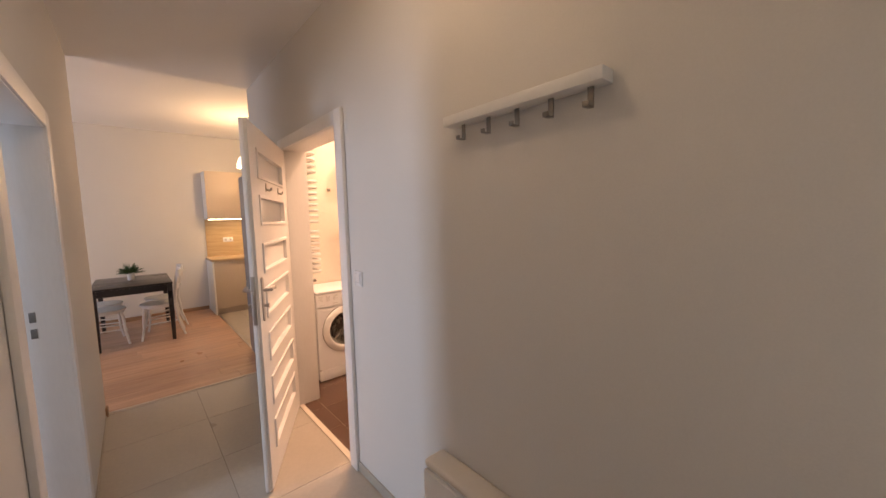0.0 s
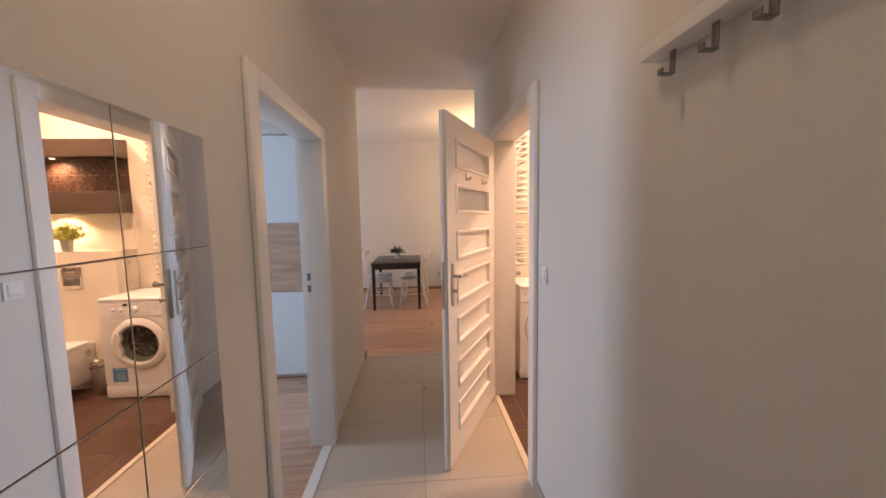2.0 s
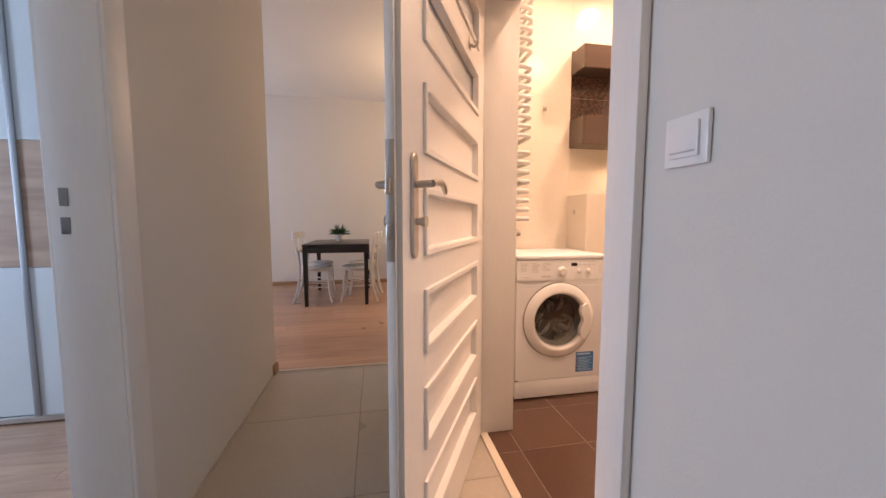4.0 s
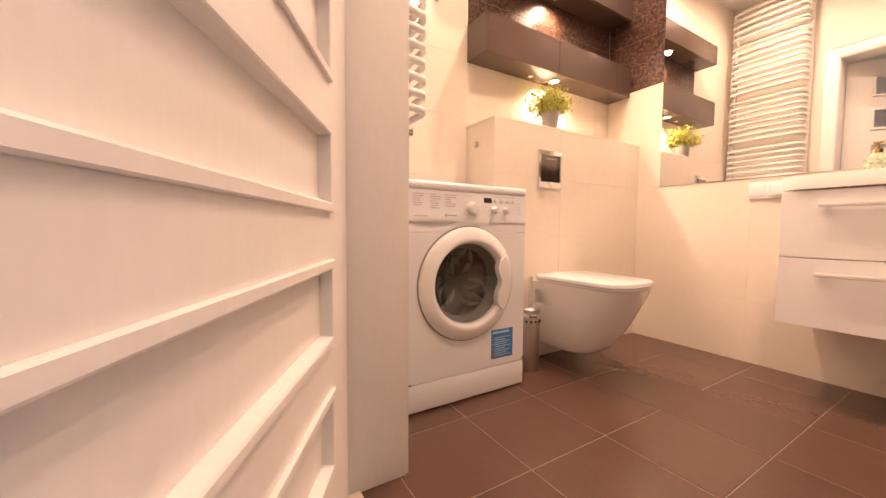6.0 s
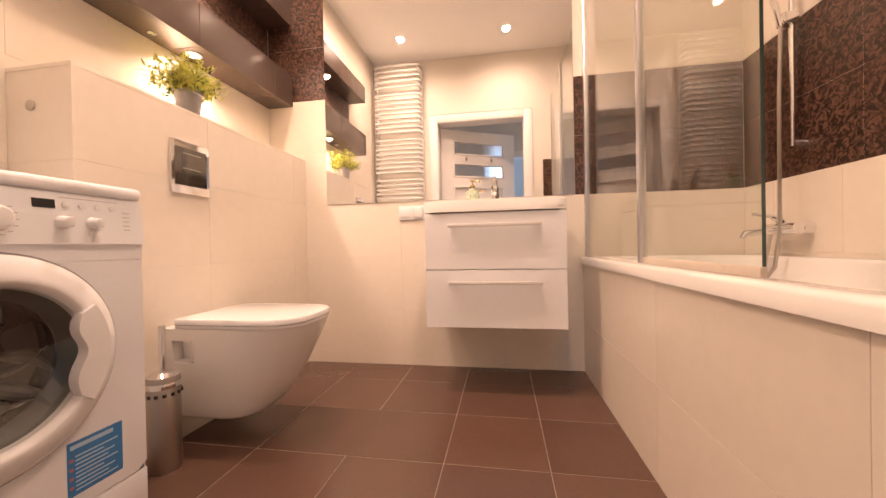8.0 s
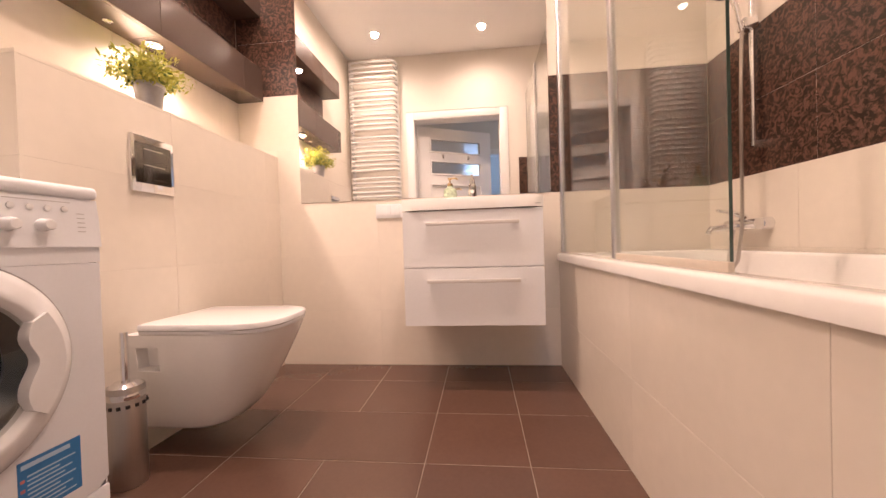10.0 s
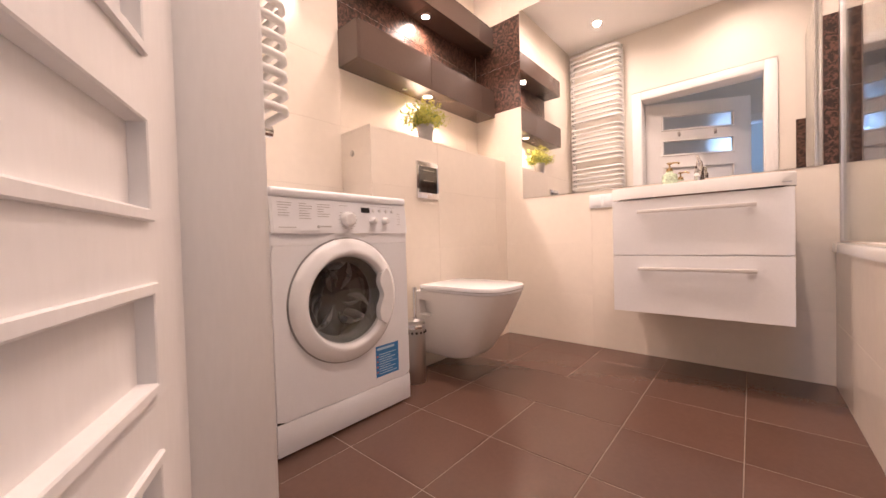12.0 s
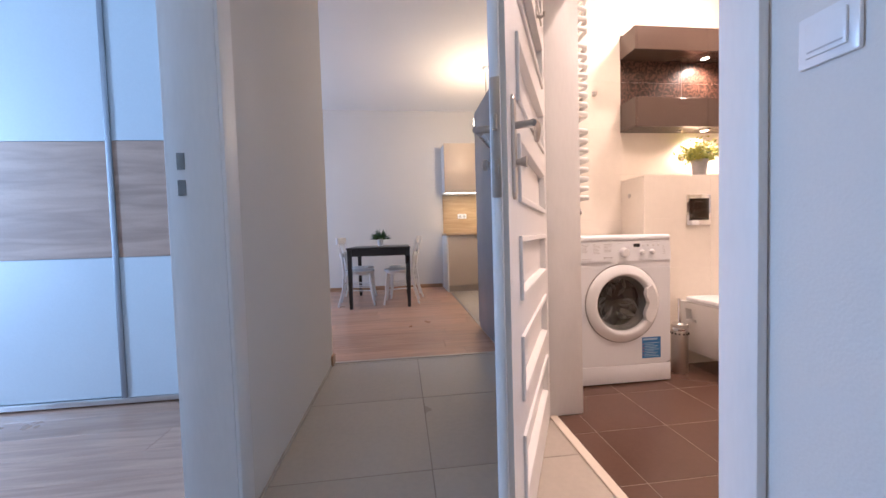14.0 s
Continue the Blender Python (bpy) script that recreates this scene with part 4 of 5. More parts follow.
    for k in range(31):
        u = k / 30
        x = fx0 + (fx1 - fx0) * u
        low = 0.7335 - 0.036 * max(0.0, math.sin(math.pi * min(1.0, (x - fx0 + 0.004) / 0.225))) ** 0.8
        ring = [Vector((x, Y0 - 0.002, 0.6938))]
        for q in range(7):
            z = low + (0.7335 - low) * q / 6
            ring.append(Vector((x, Y0 - 0.002 + 0.55 * (z - low) * (0.4 + 0.6 * q / 6), z)))
        rings.append(ring)
    loft(bm, rings, False, False, False)
    part("drawer_recess", bm, ENAMEL, w, "scooped strip under the drawer")
    # round door
    C = (0.570, Y0 - 0.002, 0.485)
    R = 0.228
    # Grey ring puts the shade of the door's gap into colour.
    part("door_gap", lathe(B(), [(R + 0.006, -0.001), (R + 0.006, 0.0012), (R - 0.02, 0.0012), (R - 0.02, -0.001)], C, 64, "Y", (False, False)), mat("door_gap", (0.30, 0.30, 0.31), 0.6), w, "grey ring painting the shaded gap round the door")
    door = part("door_ring", lathe(B(), [(R, 0.0015), (R + 0.001, 0.007), (R - 0.005, 0.014), (R - 0.018, 0.021), (R - 0.040, 0.029), (R - 0.050, 0.0305), (R - 0.056, 0.029), (R - 0.064, 0.014), (R - 0.068, 0.002), (R - 0.05, 0.0015)], C, 72, "Y", (False, False)), GLOSS_WHITE, w, "white plastic door ring", smooth=50)
    g = R - 0.065
    part("door_glass", lathe(B(), [(g, 0.014), (g * 0.95, 0.013), (g * 0.86, 0.004), (g * 0.72, -0.016), (g * 0.5, -0.032), (g * 0.2, -0.040), (0.002, -0.041)], C, 56, "Y", (False, True)), BOWL_GLASS, w, "dark glass bowl").visible_shadow = False
    part("drum", lathe(B(), [(g + 0.002, 0.0), (g * 0.99, -0.03), (g * 1.0, -0.055), (g * 1.02, -0.14), (g * 0.6, -0.17), (0.01, -0.175)], C, 48, "Y", (False, True)), DRUM, w, "dark steel drum")
    paddle = mat("grey_paddle", (0.34, 0.33, 0.32), 0.35, vary=0.1)
    for a in (80, 200, 320):
        an = radians(a)
        d = Vector((math.cos(an), 0, math.sin(an)))
        bm = B()
        tube(bm, [Vector(C) + d * (g * 0.88) + Vector((0, 0.06, 0)), Vector(C) + d * (g * 0.80) + Vector((0, 0.10, 0)), Vector(C) + d * (g * 0.75) + Vector((0, 0.15, 0))], [0.012, 0.02, 0.016], 10)
        part("drum_paddle", bm, paddle, w)
    # Pale curved strips modelled in place of swirling reflections in the glass bowl.
    bm = B()
    rnd = random.Random(5)
    for i in range(9):
        a0, turn, r0, r1 = i * 40 + rnd.uniform(-9, 9), rnd.uniform(25, 70) * (1 if i % 3 else -0.4), rnd.uniform(0.12, 0.4), rnd.uniform(0.7, 0.93)
        wide = rnd.uniform(0.006, 0.016)
        pts = []
        for k in range(11):
            u = k / 10
            a, q = radians(a0 + turn * u * u), g * (r0 + (r1 - r0) * u)
            pts.append(Vector(C) + Vector((q * math.cos(a), 0.085 - 0.03 * u * u, q * math.sin(a))))
        tube(bm, pts, [wide * (0.15 + math.sin(math.pi * k / 10) ** 1.5) for k in range(11)], 6)
    part("door_seal", lathe(B(), [(g * 1.02, 0.002), (g * 0.97, -0.012), (g * 0.89, -0.03), (g * 0.865, -0.046), (g * 0.90, -0.06)], C, 48, "Y", (False, False)), mat("grey_gasket", (0.17, 0.175, 0.17), 0.35, vary=0.15), w, "grey rubber gasket")
    part("drum_rib", bm, mat("reflection_streak_grey", (0.27, 0.27, 0.265), 0.3, metal=0.8, vary=0.3, scale=14, grain=60, bump=0.03), w, "pale curved streaks standing in for reflections in the door glass")
    # hand grip let into the ring
    bm = B()
    n, ins, outs = 14, [], []
    for k in range(n + 1):
        s = -1 + 2 * k / n
        a = radians(-2 + 35 * s)
        r_in = g - 0.030 * max(0.0, 1 - abs(s) ** 5) + 0.012 * math.exp(-((s - 0.1) / 0.35) ** 2)
        ins.append((r_in * math.cos(a), r_in * math.sin(a)))
        outs.append(((R - 0.035) * math.cos(a), (R - 0.035) * math.sin(a)))
    loop = ins + outs[::-1]
    loft(bm, [[Vector((C[0] + x, C[1] - d, C[2] + z)) for x, z in loop] for d in (0.010, 0.033)] + [[Vector((C[0] + x * 1.01, C[1] - 0.037, C[2] + z)) for x, z in loop]])
    part("door_grip", bm, GLOSS_WHITE, w, "moulded white door grip")
    # sticker
    y = Y0 - 0.0023
    st = part("sticker", box(B(), 0.693, 0.813, y - 0.0006, y, 0.148, 0.274), LABEL_BLUE, w, "blue energy sticker", smooth=None)
    part("print_line", box(B(), 0.699, 0.791, y - 0.0009, y - 0.0007, 0.256, 0.266), LABEL_PALE, st)
    for i in range(9):
        part("print_line", box(B(), 0.709, 0.709 + (0.092, 0.07, 0.085, 0.06)[i % 4], y - 0.0009, y - 0.0007, 0.158 + i * 0.0098, 0.1615 + i * 0.0098), LABEL_PALE, st)
    for i in range(4):
        part("print_mark", box(B(), 0.697, 0.705, y - 0.0009, y - 0.0007, 0.165 + i * 0.021, 0.172 + i * 0.021), LABEL_RED, st)


washing_machine()

# ---- bathroom: toilet ----
def d_outline(xc, half, y_back, y_front, z, n=28, e=0.62, dent=0.0):
    """A D seen from above: straight at the back, rounded in front; dent: a pocket in one side."""
    depth = min(half * 1.15, (y_back - y_front) * 0.75)
    ys = y_front + depth
    pts = [Vector((xc + half, y_back, z)), Vector((xc + half, (y_back + ys) / 2, z))]
    for k in range(n + 1):
        a = math.pi * k / n
        c, s = math.cos(a), math.sin(a)
        pts.append(Vector((xc + half * math.copysign(abs(c) ** e, c), ys - depth * abs(s) ** e, z)))
    for i, y in enumerate((0.388, 0.396, 0.464, 0.472)):
        y = max(y, ys + 0.004 * (i + 1))
        pts.append(Vector((xc - half + (dent if i in (1, 2) else 0), min(y, y_back - 0.002 * (4 - i)), z)))
    pts.append(Vector((xc - half, y_back, z)))
    return pts


def toilet():
    XC, YB = 1.315, 0.508
    t = thing("toilet", "white wall-hung ceramic toilet with closed flat lid", "toilet", (XC, YB, 0.1))
    prof = [(0.095, 0.130, 0.235), (0.098, 0.138, 0.208), (0.110, 0.145, 0.186), (0.14, 0.151, 0.161), (0.20, 0.159, 0.120), (0.28, 0.168, 0.074), (0.36, 0.175, 0.034), (0.41, 0.179, 0.011), (0.433, 0.180, 0.002), (0.436, 0.176, 0.006)]
    zs = sorted([p[0] for p in prof] + [0.308, 0.315, 0.383, 0.390])
    rings = []
    for z in zs:
        h, f = (float(np.interp(z, [p[0] for p in prof], [p[k] for p in prof])) for k in (1, 2))
        rings.append(d_outline(XC, h, YB, f, z, dent=0.035 if 0.312 < z < 0.386 else 0))
    part("bowl", loft(B(), rings), CERAMIC, t, smooth=42)
    part("seat", loft(B(), [d_outline(XC, h, 0.455, f, z) for z, h, f in ((0.4365, 0.176, 0.004), (0.4370, 0.181, -0.002), (0.447, 0.181, -0.002))]), GLOSS_WHITE, t, smooth=40)
    part("lid", loft(B(), [d_outline(XC, h, 0.455, f, z) for z, h, f in ((0.4475, 0.180, -0.001), (0.450, 0.184, -0.005), (0.464, 0.184, -0.005), (0.4685, 0.181, -0.002), (0.470, 0.174, 0.006))]), GLOSS_WHITE, t, smooth=40)
    for dx in (-0.09, 0.09):
        part("hinge", box(B(), XC + dx - 0.025, XC + dx + 0.025, 0.4555, 0.492, 0.4365, 0.455, 0.005), GLOSS_WHITE, t)


toilet()

fp = thing("flush_plate", "chrome flush plate with two buttons, inset darkened for its reflection", "flush plate", (1.262, 0.51, 0.935))
part("plate", box(B(), 1.176, 1.352, 0.498, 0.5095, 0.934, 1.138, 0.003), CHROME, fp)
# Chrome tinted dark so inset and buttons carry a dark reflection in their colour.
DARK_REFLECTION = mat("reflection_dark_chrome", (0.26, 0.25, 0.245), 0.06, metal=1, vary=0.04, scale=8, grain=60, bump=0, even=True)
inset = part("inset", box(B(), 1.191, 1.337, 0.4962, 0.4978, 0.966, 1.112, 0.0006, 1), DARK_REFLECTION, fp, "chrome inset, darkened in colour for what it reflects", smooth=None)
for z0, z1 in ((0.984, 1.036), (1.042, 1.094)):
    part("button", box(B(), 1.222, 1.306, 0.4942, 0.496, z0, z1, 0.0006, 1), DARK_REFLECTION, inset, smooth=None)
    part("rim", box(B(), 1.222, 1.306, 0.4938, 0.494, z1 - 0.005, z1 - 0.002), CHROME, inset, "thin bright line", smooth=None)

br = thing("toilet_brush", "steel toilet brush in a slim round holder", "toilet brush", (1.035, 0.40, 0))
part("holder", lathe(B(), [(0.046, 0), (0.048, 0.006), (0.048, 0.30), (0.046, 0.306)], (1.035, 0.40, 0.0005), 28), STEEL, br)
part("band", lathe(B(), [(0.0485, 0.27), (0.0495, 0.273), (0.0495, 0.285), (0.0485, 0.288)], (1.035, 0.40, 0.0005), 28, "Z", (False, False)), CHROME, br)
# Small dark boxes paint the shade of holes; the holder is not pierced.
for k in range(14):
    a = 2 * math.pi * k / 14
    px, py = 1.035 + 0.0482 * math.cos(a), 0.40 + 0.0482 * math.sin(a)
    part("hole", box(B(), px - 0.004, px + 0.004, py - 0.004, py + 0.004, 0.246, 0.256), DARK, br, "small dark square painting a shaded hole", smooth=None)
bm = B()
cyl(bm, (1.035, 0.40, 0.306), (1.035, 0.40, 0.318), 0.044, 0.03, 24)
cyl(bm, (1.035, 0.40, 0.318), (1.035, 0.40, 0.47), 0.0105, n=14)
part("handle", bm, CHROME, br)

vb = thing("inspection_button", "small round chrome cover on the cistern casing", "cover", (0.88, 0.66, 1.152))
part("disc", lathe(B(), [(0.016, 0), (0.016, 0.003), (0.012, 0.005), (0.003, 0.005)], (0, 0, 0), 20), STEEL, None)
disc = bpy.data.objects["disc"]
disc.parent = vb
disc.matrix_basis = pose(-0.0015, 0, 0, 0, -90, 0)
hk = thing("towel_hook", "small square chrome towel hook on the tiles", "hook", (0.68, BY, 1.885))
bm = B()
box(bm, 0.664, 0.696, BY - 0.006, BY - 0.0015, 1.869, 1.901, 0.002)
box(bm, 0.673, 0.687, BY - 0.03, BY - 0.006, 1.878, 1.892, 0.002)
part("body", bm, CHROME, hk)


# ---- bathroom: towel radiator ----
def radiator():
    r = thing("towel_radiator", "tall white tubular towel radiator with bowed bars", "radiator", (0.21, 0.46, 1.08))
    xw, y0, y1 = 0.205, 0.175, 0.70
    for y in (y0, y1):
        part("upright", box(B(), xw - 0.012, xw + 0.018, y - 0.016, y + 0.016, 1.06, 2.76, 0.006), WHITE_LAC, r)
    bars = []
    for a, b in ((1.10, 1.46), (1.55, 1.91), (2.0, 2.42), (2.51, 2.74)):
        n = round((b - a) / 0.052)
        bars += [a + (b - a) * k / n for k in range(n + 1)]
    bm = B()
    tube(bm, [(xw + 0.012, y0 + 0.001, 0), (xw + 0.06, y0 + 0.002, 0), (xw + 0.102, y0 + 0.012, 0), (xw + 0.118, y0 + 0.04, 0), (xw + 0.121, (y0 + y1) / 2, 0),
              (xw + 0.118, y1 - 0.04, 0), (xw + 0.102, y1 - 0.012, 0), (xw + 0.06, y1 - 0.002, 0), (xw + 0.012, y1 - 0.001, 0)], 0.0125, 10)
    me = mesh_of("bar", bm, WHITE_LAC, 60)
    for z in bars:
        o = new("bar", me)
        o.parent = r
        o.location = Vector((0, 0, z)) - r.location
    bm = B()
    for y in (y0, y1):
        for z in (1.16, 2.68):
            cyl(bm, (WT + 0.0065, y, z), (xw - 0.01, y, z), 0.012, n=12)
    part("bracket", bm, WHITE_LAC, r)
    bm = B()
    cyl(bm, (xw, y0, 1.0595), (xw, y0, 1.03), 0.011, n=14)
    cyl(bm, (WT + 0.0065, y0, 1.02), (xw + 0.03, y0, 1.02), 0.012, n=14)
    cyl(bm, (xw + 0.03, y0, 1.02), (xw + 0.055, y0, 1.02), 0.017, n=16)
    part("valve", bm, CHROME, r, "chrome radiator valve")


radiator()


# ---- bathroom: tub and screen ----
def round_rect(x0, x1, y0, y1, r, z, n=6):
    pts = []
    for cx, cy, a0 in ((x1 - r, y1 - r, 0), (x0 + r, y1 - r, 90), (x0 + r, y0 + r, 180), (x1 - r, y0 + r, 270)):
        for k in range(n + 1):
            a = radians(a0 + 90 * k / n)
            pts.append(Vector((cx + r * math.cos(a), cy + r * math.sin(a), z)))
    return pts


def bathtub():
    t = thing("bathtub", "white built-in bathtub with a rounded rim", "bathtub", (1.1, -1.55, 0))
    x0, x1, y0, y1 = WT + 0.01, BX - 0.001, LONG_Y + 0.001, TUB_Y + 0.012
    rings = [round_rect(x0, x1, y0, y1, 0.008, 0.601), round_rect(x0, x1, y0, y1, 0.01, 0.630), round_rect(x0 + 0.004, x1 - 0.004, y0 + 0.004, y1 - 0.004, 0.012, 0.638),
             round_rect(x0 + 0.014, x1 - 0.014, y0 + 0.014, y1 - 0.014, 0.014, 0.642), round_rect(x0 + 0.07, x1 - 0.07, y0 + 0.06, y1 - 0.065, 0.12, 0.641),
             round_rect(x0 + 0.08, x1 - 0.08, y0 + 0.07, y1 - 0.075, 0.12, 0.630), round_rect(x0 + 0.10, x1 - 0.16, y0 + 0.09, y1 - 0.10, 0.12, 0.4),
             round_rect(x0 + 0.14, x1 - 0.28, y0 + 0.12, y1 - 0.13, 0.12, 0.22), round_rect(x0 + 0.2, x1 - 0.36, y0 + 0.18, y1 - 0.19, 0.1, 0.19)]
    part("shell", loft(B(), rings, True, False, True), mat("bath_acrylic", (0.84, 0.82, 0.79), 0.12, vary=0.02, scale=3, grain=60, bump=0.002, coat=0.3), t, smooth=50)
    part("apron", box(B(), x0, x1, TUB_Y - 0.06, TUB_Y - 0.0015, 0, 0.600), CREAM_GROUT, t, "tile backing of the tub front", smooth=None)
    return t


tub = bathtub()


def bath_screen():
    s = thing("bath_screen", "two-part clear glass bath screen with aluminium profiles", "shower screen", (1.44, -1.172, 0.642))
    y = -1.172
    part("wall_profile", box(B(), BX - 0.03, BX - 0.001, y - 0.012, y + 0.012, 0.645, 2.1, 0.003), ALU, s, "aluminium wall profile")
    a = part("fixed_pane", box(B(), 1.345, BX - 0.031, y - 0.003, y + 0.003, 0.651, 2.1), SCREEN_GLASS, s, "clear glass pane", smooth=None)
    part("post", box(B(), 1.318, 1.3445, y - 0.012, y + 0.012, 0.643, 2.1, 0.005), ALU, s, "aluminium hinge post")
    part("pane_edge", box(B(), 0.7635, 0.7648, y - 0.003, y + 0.003, 0.664, 2.1), GLASS_EDGE, s, "dark green polished glass edge", smooth=None)
    b = part("swing_pane", box(B(), 0.765, 1.317, y - 0.003, y + 0.003, 0.664, 2.1), SCREEN_GLASS, s, "clear swinging glass pane", smooth=None)
    for p in (a, b):
        p.visible_shadow = False
    part("seal", box(B(), 0.765, 1.317, y - 0.006, y + 0.006, 0.6435, 0.6635, 0.002), RUBBER, s, "yellowed plastic seal")


bath_screen()


def shower():
    s = thing("shower_mixer", "chrome bath mixer on the tiled wall", "tap", (1.85, LONG_Y, 0.76))
    y = LONG_Y
    bm = B()
    cyl(bm, (1.72, y - 0.003, 0.76), (1.72, y + 0.035, 0.76), 0.030, 0.024, 24)
    cyl(bm, (1.87, y - 0.003, 0.76), (1.87, y + 0.035, 0.76), 0.030, 0.024, 24)
    cyl(bm, (1.70, y + 0.055, 0.76), (1.89, y + 0.055, 0.76), 0.024, n=24)
    part("body", bm, CHROME, s)
    part("spout", tube(B(), [(1.80, y + 0.06, 0.752), (1.80, y + 0.13, 0.748), (1.80, y + 0.19, 0.742), (1.80, y + 0.20, 0.72)], 0.014, 12), CHROME, s)
    part("lever", tube(B(), [(1.795, y + 0.055, 0.785), (1.795, y + 0.06, 0.80), (1.79, y + 0.10, 0.815), (1.785, y + 0.17, 0.825)], [0.02, 0.016, 0.008, 0.006], 10), CHROME, s)
    h = thing("hand_shower", "chrome hand shower on a riser rail with hose", "shower", (1.74, LONG_Y, 1.2))
    part("rail", cyl(B(), (1.74, y + 0.045, 1.10), (1.74, y + 0.045, 1.82), 0.011, n=16), CHROME, h)
    for z in (1.11, 1.81):
        part("bracket", cyl(B(), (1.74, y - 0.002, z), (1.74, y + 0.05, z), 0.016, n=16), CHROME, h)
    part("slider", box(B(), 1.715, 1.765, y + 0.03, y + 0.09, 1.60, 1.65, 0.008), CHROME, h)
    bm = B()
    tube(bm, [(1.74, y + 0.085, 1.60), (1.74, y + 0.11, 1.72), (1.74, y + 0.15, 1.80)], [0.01, 0.012, 0.016], 12)
    cyl(bm, (1.74, y + 0.15, 1.805), (1.74, y + 0.175, 1.775), 0.045, 0.042, 24)
    part("head", bm, CHROME, h)
    part("hose", tube(B(), [(1.74, y + 0.085, 1.60), (1.73, y + 0.10, 1.3), (1.725, y + 0.105, 1.0), (1.72, y + 0.11, 0.75), (1.735, y + 0.12, 0.60), (1.78, y + 0.12, 0.55), (1.825, y + 0.10, 0.60), (1.835, y + 0.07, 0.735)], 0.0075, 8), STEEL, h, "ribbed steel hose")


shower()

# ---- living room ----
def dining_table():
    t = thing("dining_table", "black-brown wooden dining table with straight legs", "table", (-1.005, 3.53, 0))
    x0, x1, y0, y1 = -1.41, -0.60, 2.95, 4.11
    part("tabletop", box(B(), x0, x1, y0, y1, 0.76, 0.785, 0.003), BLACKWOOD, t)
    for a, b, c, d in ((x0 + 0.06, x1 - 0.06, y0 + 0.02, y0 + 0.04), (x0 + 0.06, x1 - 0.06, y1 - 0.04, y1 - 0.02), (x0 + 0.02, x0 + 0.04, y0 + 0.06, y1 - 0.06), (x1 - 0.04, x1 - 0.02, y0 + 0.06, y1 - 0.06)):
        part("apron", box(B(), a, b, c, d, 0.675, 0.7595, 0.002), BLACKWOOD, t)
    for x in (x0 + 0.035, x1 - 0.035):
        for y in (y0 + 0.035, y1 - 0.035):
            bm = B()
            loft(bm, [[Vector((x + sx * w, y + sy * w, z)) for sx, sy in ((-1, -1), (1, -1), (1, 1), (-1, 1))] for w, z in ((0.02, 0), (0.026, 0.4), (0.027, 0.7595))])
            part("leg", bm, BLACKWOOD, t, smooth=None)


dining_table()


def chair():
    c = thing("dining_chair", "white painted bentwood dining chair at the table", "chair", group="chairs round the table")
    part("seat", lathe(B(), [(0.19, 0.445), (0.205, 0.449), (0.208, 0.462), (0.2, 0.472), (0.17, 0.474), (0.02, 0.466)], (0, 0, 0), 32), CHAIR_WHITE, c)
    part("seat_ring", lathe(B(), [(0.178, 0.415), (0.185, 0.415), (0.185, 0.4445), (0.178, 0.4445)], (0, 0, 0), 32, "Z", (False, False)), CHAIR_WHITE, c)
    for s in (1, -1):
        part("front_leg", tube(B(), [(0.15, s * 0.13, 0.43), (0.165, s * 0.145, 0.3), (0.172, s * 0.155, 0.15), (0.20, s * 0.175, 0.0)], [0.017, 0.016, 0.014, 0.013], 10), CHAIR_WHITE, c)
        part("back_leg", tube(B(), [(-0.275, s * 0.17, 0.0), (-0.215, s * 0.165, 0.2), (-0.185, s * 0.16, 0.45), (-0.205, s * 0.165, 0.65), (-0.25, s * 0.16, 0.86)], [0.013, 0.015, 0.017, 0.015, 0.014], 10), CHAIR_WHITE, c)
    for z, b in ((0.875, 0.05), (0.68, 0.035)):
        x = -0.25 if z > 0.8 else -0.21
        bm = B()
        rings = []
        for k in range(9):
            s = -1 + k / 4
            xx = x - 0.035 * (1 - s * s)
            h = 0.045 if z > 0.8 else 0.026
            rings.append([Vector((xx + dx, 0.175 * s, z + dz)) for dx, dz in ((-0.009, -h), (0.009, -h), (0.009, h), (-0.009, h))])
        loft(bm, rings)
        part("back_rail", bm, CHAIR_WHITE, c)
    for s in (1, -1):
        part("stretcher", tube(B(), bent((0.172, s * 0.152, 0.2), (-0.22, s * 0.163, 0.22), (0, s * 0.155, 0.21), 4), 0.009, 8), CHAIR_WHITE, c)
    part("stretcher", tube(B(), [(0.168, -0.15, 0.27), (0.168, 0.15, 0.27)], 0.009, 8), CHAIR_WHITE, c)
    part("stretcher", tube(B(), [(-0.20, -0.16, 0.29), (-0.20, 0.16, 0.29)], 0.009, 8), CHAIR_WHITE, c)
    return c


first = chair()
first.matrix_basis = pose(-1.30, 3.33, 0, 0, 0, 3)
copy_thing(first, pose(-1.34, 3.83, 0, 0, 0, -4))
copy_thing(first, pose(-0.76, 3.32, 0, 0, 0, 177))
copy_thing(first, pose(-0.70, 3.82, 0, 0, 0, 184))

potted((-1.02, 3.62, 0.785), "bushy green plant in a white pot on the dining table", 0.05, 0.11,
       lambda c: blades(B(), c, 260, 0.19, 1.25, 0.0045, 11), LEAF_DARK, None, GLOSS_WHITE)


